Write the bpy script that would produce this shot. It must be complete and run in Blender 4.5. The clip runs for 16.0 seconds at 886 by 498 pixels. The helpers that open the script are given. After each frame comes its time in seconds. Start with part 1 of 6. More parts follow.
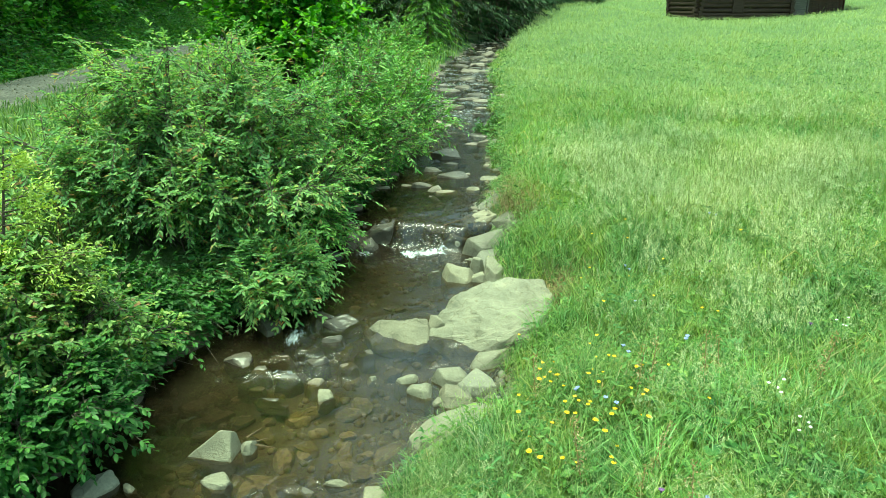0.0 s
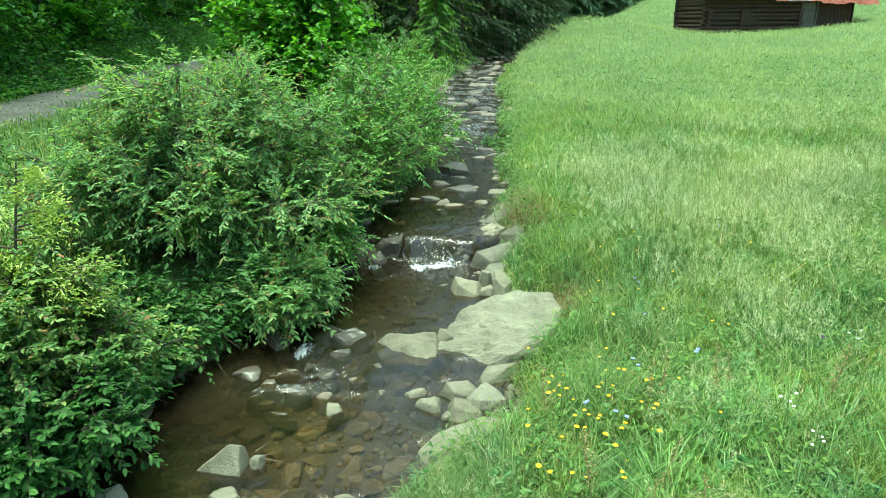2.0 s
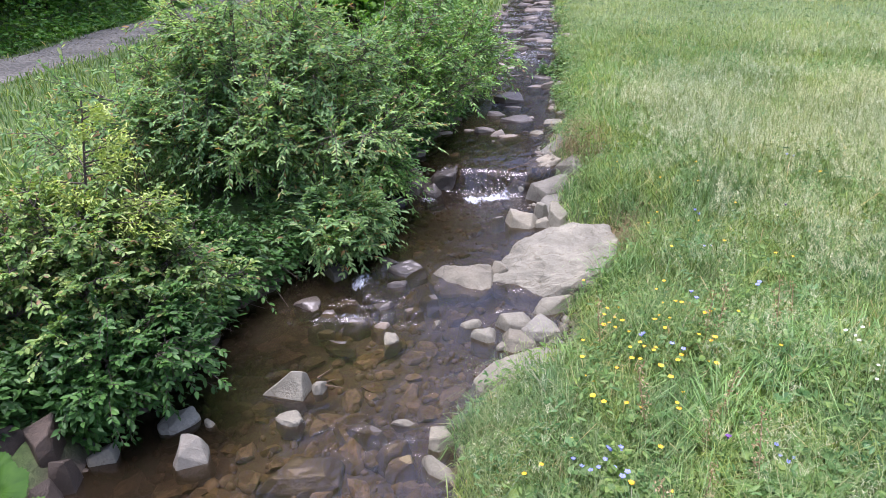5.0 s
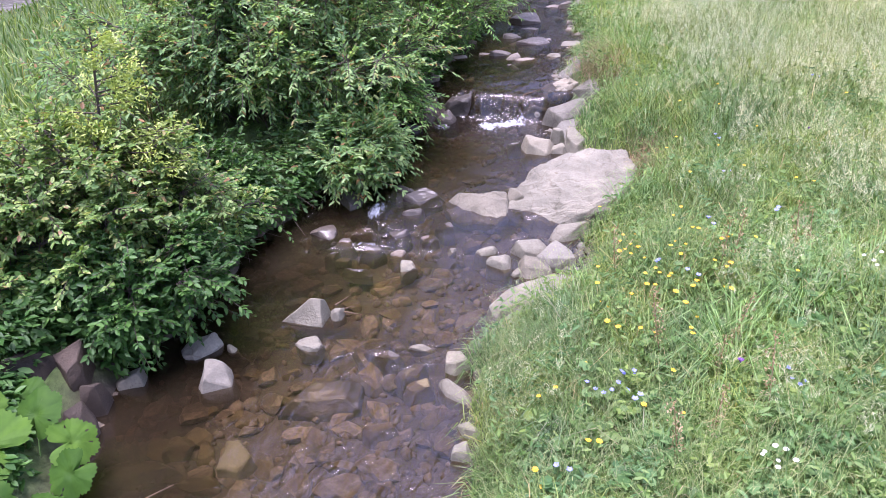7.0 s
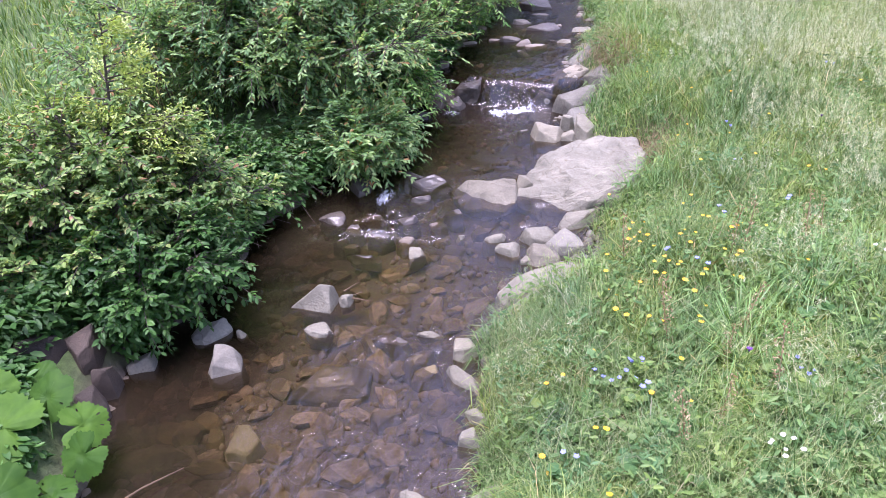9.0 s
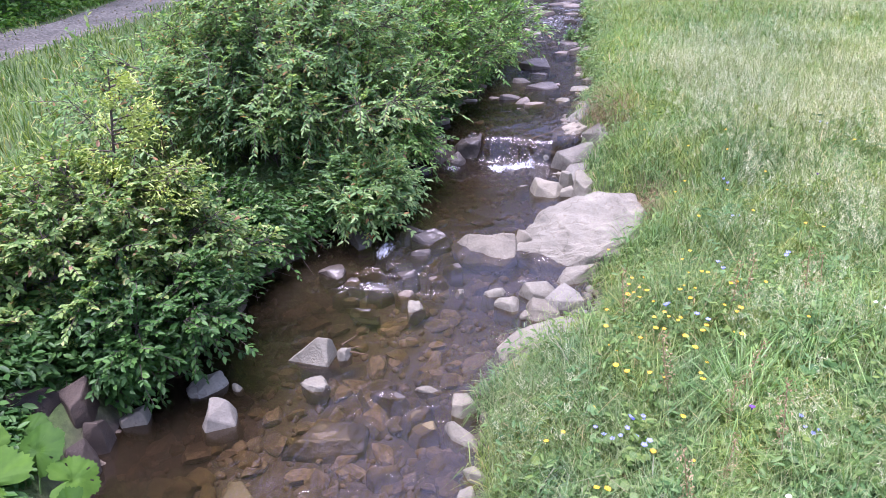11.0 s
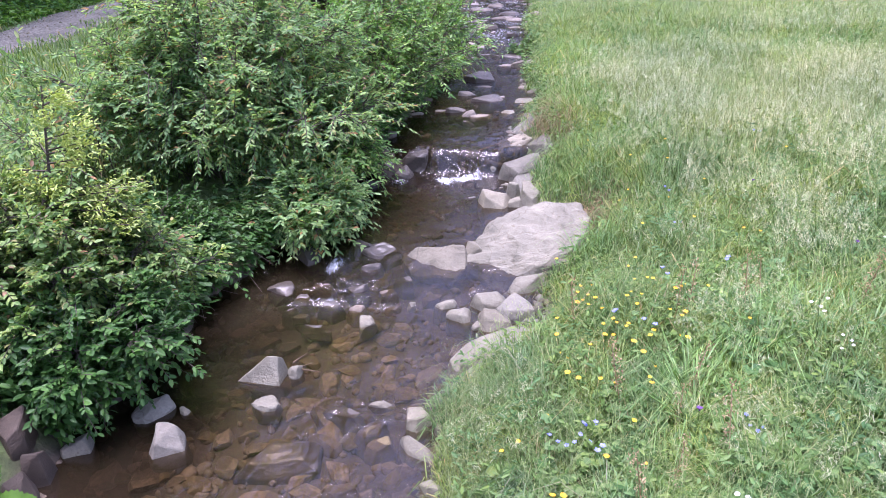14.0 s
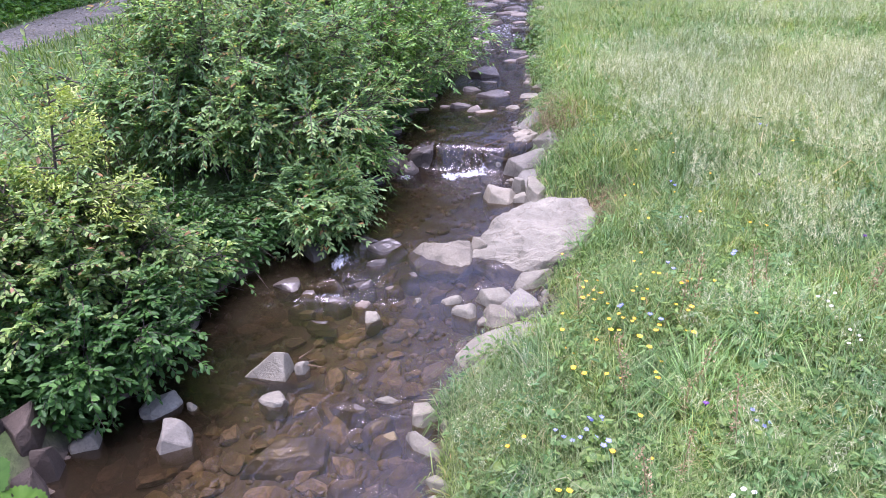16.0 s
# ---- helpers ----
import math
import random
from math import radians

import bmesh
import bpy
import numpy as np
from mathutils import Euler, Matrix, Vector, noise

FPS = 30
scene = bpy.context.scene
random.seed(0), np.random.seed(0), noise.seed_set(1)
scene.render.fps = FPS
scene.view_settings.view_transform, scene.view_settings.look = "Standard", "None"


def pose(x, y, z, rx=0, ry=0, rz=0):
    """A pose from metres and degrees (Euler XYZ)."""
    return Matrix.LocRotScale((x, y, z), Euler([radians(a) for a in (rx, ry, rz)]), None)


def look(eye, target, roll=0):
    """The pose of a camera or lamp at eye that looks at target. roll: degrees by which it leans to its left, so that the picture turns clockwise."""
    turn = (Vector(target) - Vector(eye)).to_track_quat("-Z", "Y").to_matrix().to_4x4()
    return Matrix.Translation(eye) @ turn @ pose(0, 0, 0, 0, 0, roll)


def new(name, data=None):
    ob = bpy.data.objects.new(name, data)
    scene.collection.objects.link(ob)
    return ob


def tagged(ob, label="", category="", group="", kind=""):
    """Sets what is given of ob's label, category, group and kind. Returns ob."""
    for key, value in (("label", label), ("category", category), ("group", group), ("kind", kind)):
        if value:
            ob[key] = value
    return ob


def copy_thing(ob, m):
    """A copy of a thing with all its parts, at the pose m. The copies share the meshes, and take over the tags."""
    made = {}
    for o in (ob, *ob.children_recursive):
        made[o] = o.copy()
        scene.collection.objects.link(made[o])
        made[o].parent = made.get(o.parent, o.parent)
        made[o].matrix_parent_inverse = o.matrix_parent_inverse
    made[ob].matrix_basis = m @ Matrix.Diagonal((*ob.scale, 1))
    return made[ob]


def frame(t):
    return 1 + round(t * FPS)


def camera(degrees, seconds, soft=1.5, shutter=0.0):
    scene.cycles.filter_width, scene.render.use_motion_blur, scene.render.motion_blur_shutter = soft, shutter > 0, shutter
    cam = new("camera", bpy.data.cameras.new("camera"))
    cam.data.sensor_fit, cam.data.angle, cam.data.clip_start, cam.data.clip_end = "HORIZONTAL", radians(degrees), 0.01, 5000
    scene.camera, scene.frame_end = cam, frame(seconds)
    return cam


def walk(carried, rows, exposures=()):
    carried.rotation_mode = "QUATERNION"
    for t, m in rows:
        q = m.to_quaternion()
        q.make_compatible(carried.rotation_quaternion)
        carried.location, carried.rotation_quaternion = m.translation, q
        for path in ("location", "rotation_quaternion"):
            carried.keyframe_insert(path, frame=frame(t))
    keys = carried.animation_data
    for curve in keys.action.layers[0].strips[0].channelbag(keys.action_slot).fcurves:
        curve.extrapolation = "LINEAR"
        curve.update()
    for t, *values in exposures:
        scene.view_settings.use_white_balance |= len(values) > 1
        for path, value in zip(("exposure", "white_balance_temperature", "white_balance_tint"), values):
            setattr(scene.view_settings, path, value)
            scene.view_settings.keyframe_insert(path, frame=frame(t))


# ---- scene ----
# ---------------------------------------------------------------- camera
EYE = 3.1  # metres over the near pool
cam = camera(65.2, 16.0, 0.82)
TURNS = [
    (0, 70.60, 0.00, -0.00), (0.5, 71.92, -0.59, 0.38), (1, 72.33, 0.01, -0.70), (1.5, 71.98, 0.44, -0.18),
    (2, 71.70, 0.36, 0.62), (2.5, 71.66, 0.27, 1.06), (3, 71.41, 0.20, 1.34), (3.5, 71.46, 0.29, 1.62),
    (4, 71.17, 0.52, 1.96), (4.5, 68.82, 1.29, 3.35), (4.7, 67.72, 1.84, 4.20), (6.8, 60.59, 3.11, 5.59),
    (7, 60.28, 3.19, 5.68), (7.5, 59.24, 3.42, 5.90), (8, 58.55, 3.51, 6.17), (10.5, 62.33, 2.94, 6.61),
    (11, 63.70, 2.81, 6.64), (11.5, 64.99, 2.66, 6.52), (12, 65.57, 2.76, 6.26), (12.5, 65.65, 2.18, 5.18),
    (13, 66.16, 1.58, 3.27), (13.5, 65.96, 1.82, 2.64), (14, 64.56, 2.43, 2.25), (14.5, 64.17, 2.14, 2.37),
]
TURNS += [(15, 64.38, 2.28, 1.72), (15.5, 64.27, 2.70, 2.41), (16, 64.22, 2.77, 2.58)]
walk(cam, [(t, pose(0, 0, EYE, rx, ry, rz)) for t, rx, ry, rz in TURNS],
     [(0.0, 1.41, 6900, -42), (0.5, 1.4, 6900, -40), (1.5, 1.36, 6500, -35), (2.5, 1.33, 6180, -22), (3.5, 1.3, 5960, -8), (4.0, 1.25, 5860, 1), (4.5, 1.2, 5800, 18),
      (7.0, 1.5, 5680, 42), (8.0, 1.5, 5620, 42), (11.0, 1.5, 5540, 42), (16.0, 1.45, 5540, 42)])

# ---------------------------------------------------------------- light: an overcast summer day
world = bpy.data.worlds.new("sky")
scene.world = world
world.use_nodes = True
wn = world.node_tree.nodes
sky = wn.new("ShaderNodeTexSky")
sky.sky_type = "NISHITA"
sky.sun_disc = False
sky.sun_elevation = radians(83)
sky.sun_rotation = radians(-99)
sky.dust_density = 4.0
sky.air_density = 1.4
wn["Background"].inputs["Strength"].default_value = 0.12
world.node_tree.links.new(sky.outputs[0], wn["Background"].inputs["Color"])
sun_data = bpy.data.lights.new("sun", "SUN")
sun_data.energy, sun_data.angle, sun_data.color = 2.7, radians(35), (1.0, 0.97, 0.92)
sun = new("sun", sun_data)
sun.matrix_world = look((-6, -1, 55), (0, 0, 0))

# ---------------------------------------------------------------- materials


def node_material(name):
    m = bpy.data.materials.new(name)
    m.use_nodes = True
    return m, m.node_tree.nodes, m.node_tree.links, m.node_tree.nodes["Principled BSDF"]


def ramp(nodes, stops):
    r = nodes.new("ShaderNodeValToRGB")
    while len(r.color_ramp.elements) < len(stops):
        r.color_ramp.elements.new(0.5)
    for e, (p, c) in zip(r.color_ramp.elements, stops):
        e.position, e.color = p, (*c, 1)
    return r


def noise_node(nodes, links, scale, detail=4.0, rough=0.55, source="Object", squash=None):
    tc = nodes.new("ShaderNodeTexCoord")
    n = nodes.new("ShaderNodeTexNoise")
    n.inputs["Scale"].default_value, n.inputs["Detail"].default_value, n.inputs["Roughness"].default_value = scale, detail, rough
    if squash:
        mp = nodes.new("ShaderNodeMapping")
        mp.inputs["Scale"].default_value = squash
        links.new(tc.outputs[source], mp.inputs["Vector"])
        links.new(mp.outputs[0], n.inputs["Vector"])
    else:
        links.new(tc.outputs[source], n.inputs["Vector"])
    return n


def mix_colour(nodes, links, kind, fac, a, b):
    m = nodes.new("ShaderNodeMix")
    m.data_type, m.blend_type = "RGBA", kind
    for sock, v in ((m.inputs[0], fac), (m.inputs[6], a), (m.inputs[7], b)):
        if hasattr(v, "is_linked"):
            links.new(v, sock)
        elif isinstance(v, tuple):
            sock.default_value = (*v, 1)
        else:
            sock.default_value = v
    return m.outputs[2]


def bump(nodes, links, height, strength, distance, bsdf):
    b = nodes.new("ShaderNodeBump")
    b.inputs["Strength"].default_value, b.inputs["Distance"].default_value = strength, distance
    links.new(height, b.inputs["Height"])
    links.new(b.outputs[0], bsdf.inputs["Normal"])
    return b


def leaf_material(name, dark, mid, light, patch_scale=0.8, patch=(0.75, 1.2), rough=0.5, translucent=0.28, odd=None, shine=0.5, odd_from=0.985, warm=0.0):
    """Leaves: each leaf its own tone, larger patches of tone, light through the blade."""
    m, n, l, p = node_material(name)
    geo = n.new("ShaderNodeNewGeometry")
    stops = [(0.0, dark), (0.5, mid), (0.92, light)]
    if odd:
        stops.append((odd_from, odd))
    r = ramp(n, stops)
    l.new(geo.outputs["Random Per Island"], r.inputs[0])
    big = noise_node(n, l, patch_scale, 3)
    tone = ramp(n, [(0.3, (patch[0] * 0.94, patch[0], patch[0] * 1.05)), (0.7, (patch[1] * 1.07, patch[1], patch[1] * 0.9))])
    l.new(big.outputs[0], tone.inputs[0])
    col = mix_colour(n, l, "MULTIPLY", 1.0, r.outputs[0], tone.outputs[0])
    if warm:
        # drifts of yellower and of bluer growth
        drift = noise_node(n, l, patch_scale * 2.7, 4, 0.6)
        hue = ramp(n, [(0.36, (1 - warm, 1 - 0.25 * warm, 1 + 1.1 * warm)), (0.5, (1, 1, 1)), (0.64, (1 + 1.1 * warm, 1 + 0.45 * warm, 1 - 0.9 * warm))])
        l.new(drift.outputs[0], hue.inputs[0])
        col = mix_colour(n, l, "MULTIPLY", 1.0, col, hue.outputs[0])
    l.new(col, p.inputs["Base Color"])
    p.inputs["Roughness"].default_value = rough
    p.inputs["Specular IOR Level"].default_value = shine
    tr = n.new("ShaderNodeBsdfTranslucent")
    bright = mix_colour(n, l, "MULTIPLY", 1.0, col, (1.25, 1.2, 0.6))
    l.new(bright, tr.inputs["Color"])
    mx = n.new("ShaderNodeMixShader")
    mx.inputs[0].default_value = translucent
    l.new(p.outputs[0], mx.inputs[1])
    l.new(tr.outputs[0], mx.inputs[2])
    l.new(mx.outputs[0], n["Material Output"].inputs["Surface"])
    return m


def rock_material(name, dark, light, scale=3.0, strata=True, rough=0.75, wet=0.0):
    m, n, l, p = node_material(name)
    a = noise_node(n, l, scale, 6, 0.62)
    r = ramp(n, [(0.28, dark), (0.5, tuple((u + v) / 2 for u, v in zip(dark, light))), (0.72, light)])
    l.new(a.outputs[0], r.inputs[0])
    grain = noise_node(n, l, 60, 4, 0.7)
    gr = ramp(n, [(0.3, (0.8, 0.8, 0.8)), (0.7, (1.06, 1.06, 1.06))])
    l.new(grain.outputs[0], gr.inputs[0])
    col = mix_colour(n, l, "MULTIPLY", 1.0, r.outputs[0], gr.outputs[0])
    # hair cracks along wavering lines
    tc = n.new("ShaderNodeTexCoord")
    bend = n.new("ShaderNodeTexNoise")
    bend.inputs["Scale"].default_value = 4.0
    l.new(tc.outputs["Object"], bend.inputs["Vector"])
    warped = mix_colour(n, l, "ADD", 0.35, tc.outputs["Object"], bend.outputs["Color"])
    vein = n.new("ShaderNodeTexVoronoi")
    vein.feature = "DISTANCE_TO_EDGE"
    vein.inputs["Scale"].default_value = 1.7
    l.new(warped, vein.inputs["Vector"])
    vr = ramp(n, [(0.0, (0.55, 0.5, 0.44)), (0.014, (1, 1, 1))])
    l.new(vein.outputs["Distance"], vr.inputs[0])
    col = mix_colour(n, l, "MULTIPLY", 0.55, col, vr.outputs[0])
    info = n.new("ShaderNodeObjectInfo")
    tint = ramp(n, [(0.0, (0.78, 0.75, 0.72)), (0.5, (1, 1, 1)), (1.0, (1.1, 1.05, 0.98))])
    l.new(info.outputs["Random"], tint.inputs[0])
    col = mix_colour(n, l, "MULTIPLY", 1.0, col, tint.outputs[0])
    geo = n.new("ShaderNodeNewGeometry")
    each = ramp(n, [(0.0, (0.6, 0.56, 0.5)), (0.5, (1, 1, 1)), (1.0, (1.3, 1.26, 1.2))])
    l.new(geo.outputs["Random Per Island"], each.inputs[0])
    col = mix_colour(n, l, "MULTIPLY", 0.0 if name.startswith("pale") else 1.0, col, each.outputs[0])
    # lichen and mud blotches
    blot = noise_node(n, l, 9, 5, 0.7)
    br = ramp(n, [(0.6, (0, 0, 0)), (0.7, (1, 1, 1))])
    l.new(blot.outputs[0], br.inputs[0])
    col = mix_colour(n, l, "MIX", br.outputs[0], col, mix_colour(n, l, "MULTIPLY", 1.0, col, (0.6, 0.56, 0.46)))
    l.new(col, p.inputs["Base Color"])
    p.inputs["Roughness"].default_value = rough
    p.inputs["Coat Weight"].default_value = wet
    p.inputs["Coat Roughness"].default_value = 0.15
    st = noise_node(n, l, 7, 6, 0.65, squash=(1.0, 1.3, 2.6) if strata else None)
    add = n.new("ShaderNodeMath")
    add.operation = "ADD"
    l.new(st.outputs[0], add.inputs[0])
    l.new(grain.outputs[0], add.inputs[1])
    bump(n, l, add.outputs[0], 0.6, 0.018, p)
    return m


def wood_material(name, dark, light):
    m, n, l, p = node_material(name)
    a = noise_node(n, l, 3.0, 6, 0.65, squash=(0.6, 6.0, 9.0))
    r = ramp(n, [(0.3, dark), (0.7, light)])
    l.new(a.outputs[0], r.inputs[0])
    l.new(r.outputs[0], p.inputs["Base Color"])
    p.inputs["Roughness"].default_value = 0.85
    bump(n, l, a.outputs[0], 0.5, 0.02, p)
    return m


def bark_material(name, dark, light):
    m, n, l, p = node_material(name)
    a = noise_node(n, l, 14.0, 6, 0.7, squash=(1, 1, 0.3))
    r = ramp(n, [(0.3, dark), (0.7, light)])
    l.new(a.outputs[0], r.inputs[0])
    l.new(r.outputs[0], p.inputs["Base Color"])
    p.inputs["Roughness"].default_value = 0.9
    bump(n, l, a.outputs[0], 0.6, 0.02, p)
    return m


def ground_material():
    m, n, l, p = node_material("earth_and_turf")
    a = noise_node(n, l, 1.3, 5, 0.6)
    r = ramp(n, [(0.3, (0.055, 0.092, 0.022)), (0.55, (0.10, 0.158, 0.042)), (0.75, (0.15, 0.212, 0.068))])
    l.new(a.outputs[0], r.inputs[0])
    b = noise_node(n, l, 22, 6, 0.7)
    br = ramp(n, [(0.3, (0.55, 0.55, 0.55)), (0.7, (1.25, 1.25, 1.2))])
    l.new(b.outputs[0], br.inputs[0])
    turf = mix_colour(n, l, "MULTIPLY", 1.0, r.outputs[0], br.outputs[0])
    soil_r = ramp(n, [(0.3, (0.042, 0.034, 0.025)), (0.7, (0.105, 0.086, 0.064))])
    l.new(b.outputs[0], soil_r.inputs[0])
    att = n.new("ShaderNodeAttribute")
    att.attribute_name = "soil"
    col = mix_colour(n, l, "MIX", att.outputs["Fac"], turf, soil_r.outputs[0])
    l.new(col, p.inputs["Base Color"])
    p.inputs["Roughness"].default_value = 0.9
    bump(n, l, b.outputs[0], 0.6, 0.05, p)
    return m


def water_material():
    m, n, l, p = node_material("stream_water")
    out = n["Material Output"]
    fine = noise_node(n, l, 7.0, 4, 0.6, squash=(1.3, 0.8, 1.0))
    fine.inputs["Distortion"].default_value = 0.8
    tiny = noise_node(n, l, 26.0, 3, 0.6, squash=(1.0, 0.6, 1.0))
    add = n.new("ShaderNodeMath")
    add.operation = "MULTIPLY_ADD"
    add.inputs[1].default_value = 0.35
    l.new(tiny.outputs[0], add.inputs[0])
    l.new(fine.outputs[0], add.inputs[2])
    b = n.new("ShaderNodeBump")
    b.inputs["Strength"].default_value, b.inputs["Distance"].default_value = 0.55, 0.06
    lively = n.new("ShaderNodeAttribute")
    lively.attribute_name = "ripple"
    scaled = n.new("ShaderNodeMath")
    scaled.operation = "MULTIPLY"
    l.new(add.outputs[0], scaled.inputs[0])
    l.new(lively.outputs["Fac"], scaled.inputs[1])
    l.new(scaled.outputs[0], b.inputs["Height"])
    clear = n.new("ShaderNodeBsdfTransparent")
    # "depth" only darkens the tint; by the left bank it paints bush shade
    shade_att = n.new("ShaderNodeAttribute")
    shade_att.attribute_name = "depth"
    tint = ramp(n, [(0.0, (0.74, 0.67, 0.54)), (1.0, (0.25, 0.195, 0.13))])
    l.new(shade_att.outputs["Fac"], tint.inputs[0])
    l.new(tint.outputs[0], clear.inputs["Color"])
    gloss = n.new("ShaderNodeBsdfGlossy")
    gloss.inputs["Roughness"].default_value = 0.15
    l.new(b.outputs[0], gloss.inputs["Normal"])
    fr = n.new("ShaderNodeFresnel")
    fr.inputs["IOR"].default_value = 1.85
    l.new(b.outputs[0], fr.inputs["Normal"])
    silt = n.new("ShaderNodeBsdfDiffuse")
    silt.inputs["Color"].default_value = (0.085, 0.062, 0.034, 1)
    cloud = n.new("ShaderNodeMath")
    cloud.operation = "MULTIPLY_ADD"
    cloud.inputs[1].default_value, cloud.inputs[2].default_value = 0.12, 0.05
    l.new(shade_att.outputs["Fac"], cloud.inputs[0])
    body = n.new("ShaderNodeMixShader")
    l.new(cloud.outputs[0], body.inputs[0])
    l.new(clear.outputs[0], body.inputs[1])
    l.new(silt.outputs[0], body.inputs[2])
    mx = n.new("ShaderNodeMixShader")
    l.new(fr.outputs[0], mx.inputs[0])
    l.new(body.outputs[0], mx.inputs[1])
    l.new(gloss.outputs[0], mx.inputs[2])
    # broken white water where it tumbles over stones; upstream also painted sky glints
    p.inputs["Base Color"].default_value = (0.82, 0.86, 0.9, 1)
    p.inputs["Roughness"].default_value = 0.35
    att = n.new("ShaderNodeAttribute")
    att.attribute_name = "foam"
    lace = noise_node(n, l, 19.0, 6, 0.66, squash=(1.5, 0.6, 1.0))
    lace.inputs["Distortion"].default_value = 1.2
    s = n.new("ShaderNodeMath")
    s.operation = "ADD"
    l.new(lace.outputs[0], s.inputs[0])
    l.new(att.outputs["Fac"], s.inputs[1])
    mr = n.new("ShaderNodeMapRange")
    mr.inputs[1].default_value, mr.inputs[2].default_value = 0.82, 1.25
    l.new(s.outputs[0], mr.inputs[0])
    l.new(b.outputs[0], p.inputs["Normal"])
    mx2 = n.new("ShaderNodeMixShader")
    l.new(mr.outputs[0], mx2.inputs[0])
    l.new(mx.outputs[0], mx2.inputs[1])
    l.new(p.outputs[0], mx2.inputs[2])
    l.new(mx2.outputs[0], out.inputs["Surface"])
    return m


def gravel_material():
    m, n, l, p = node_material("grey_gravel")
    a = noise_node(n, l, 0.8, 4)
    r = ramp(n, [(0.3, (0.15, 0.145, 0.12)), (0.7, (0.31, 0.298, 0.25))])
    l.new(a.outputs[0], r.inputs[0])
    tc = n.new("ShaderNodeTexCoord")
    v = n.new("ShaderNodeTexVoronoi")
    v.inputs["Scale"].default_value = 13
    l.new(tc.outputs["Object"], v.inputs["Vector"])
    vr = ramp(n, [(0.0, (1.25, 1.25, 1.25)), (0.6, (0.5, 0.5, 0.5))])
    l.new(v.outputs["Distance"], vr.inputs[0])
    l.new(mix_colour(n, l, "MULTIPLY", 1.0, r.outputs[0], vr.outputs[0]), p.inputs["Base Color"])
    p.inputs["Roughness"].default_value = 0.9
    bump(n, l, v.outputs["Distance"], 0.8, 0.03, p)
    return m


def tin_material(name, paint, rust):
    m, n, l, p = node_material(name)
    wear = noise_node(n, l, 1.1, 6, 0.7, squash=(2.5, 1.0, 1.0))
    base = ramp(n, [(0.4, paint), (0.62, rust)])
    l.new(wear.outputs[0], base.inputs[0])
    a = noise_node(n, l, 2.2, 6, 0.7)
    r = ramp(n, [(0.35, (0.65, 0.6, 0.55)), (0.6, (1.1, 1.1, 1.1))])
    l.new(a.outputs[0], r.inputs[0])
    l.new(mix_colour(n, l, "MULTIPLY", 1.0, base.outputs[0], r.outputs[0]), p.inputs["Base Color"])
    p.inputs["Roughness"].default_value = 0.55
    p.inputs["Metallic"].default_value = 0.15
    return m


def plain_material(name, colour, rough=0.6, translucent=0.0):
    m, n, l, p = node_material(name)
    a = noise_node(n, l, 30, 3)
    r = ramp(n, [(0.3, tuple(c * 0.8 for c in colour)), (0.7, tuple(min(1, c * 1.15) for c in colour))])
    l.new(a.outputs[0], r.inputs[0])
    l.new(r.outputs[0], p.inputs["Base Color"])
    p.inputs["Roughness"].default_value = rough
    return m


GROUND = ground_material()
WATER = water_material()
GRAVEL = gravel_material()
TIN_RED = tin_material("red_painted_tin", (0.36, 0.11, 0.09), (0.24, 0.075, 0.055))
TIN_PALE = tin_material("pale_tin", (0.6, 0.55, 0.48), (0.42, 0.3, 0.22))
TIN_GREY = tin_material("grey_tin", (0.27, 0.22, 0.27), (0.24, 0.16, 0.15))
TIN_RUST = tin_material("rusty_salmon_tin", (0.46, 0.165, 0.125), (0.38, 0.115, 0.085))
ROCK = rock_material("pale_slate_rock", (0.136, 0.128, 0.092), (0.315, 0.300, 0.222))
BEDROCK = rock_material("grey_layered_bedrock", (0.115, 0.112, 0.09), (0.275, 0.266, 0.212))
ROCK_FAR = rock_material("mixed_stream_stone", (0.085, 0.075, 0.062), (0.30, 0.275, 0.235))
ROCK_WET = rock_material("wet_brown_rock", (0.045, 0.039, 0.031), (0.13, 0.115, 0.095), rough=0.5, wet=0.4)
ROCK_RUST = rock_material("rust_stained_rock", (0.03, 0.021, 0.014), (0.09, 0.072, 0.054), rough=0.75)
ROCK_BED = rock_material("brown_bed_stone", (0.085, 0.07, 0.05), (0.275, 0.232, 0.172), scale=5, strata=False, rough=0.6)
ROCK_MOSS = rock_material("ochre_algae_stone", (0.095, 0.076, 0.036), (0.19, 0.155, 0.078), rough=0.6)
GRASS = leaf_material("meadow_grass_blades", (0.066, 0.136, 0.029), (0.134, 0.234, 0.058), (0.24, 0.345, 0.122), 0.8, (0.74, 1.2), 0.5, 0.34, (0.36, 0.31, 0.17), 0.3, 0.975, 0.22)
GRASS_BLUE = leaf_material("blue_green_grass_blades", (0.071, 0.160, 0.037), (0.133, 0.270, 0.066), (0.224, 0.380, 0.124), 1.2, (0.8, 1.15), 0.38, 0.3)
GRASS_FAR = leaf_material("seeding_meadow_grass", (0.085, 0.172, 0.034), (0.138, 0.25, 0.055), (0.23, 0.345, 0.108), 0.45, (0.72, 1.22), 0.55, 0.35, (0.40, 0.35, 0.2), 0.3, 0.985, 0.26)
# far blades: aerial haze painted in as a paler, greyer green
GRASS_HAZED = leaf_material("hazed_meadow_grass", (0.195, 0.272, 0.135), (0.235, 0.312, 0.165), (0.28, 0.35, 0.2), 0.25, (0.88, 1.1), 0.7, 0.45, None, 0.2, 0.985, 0.06)
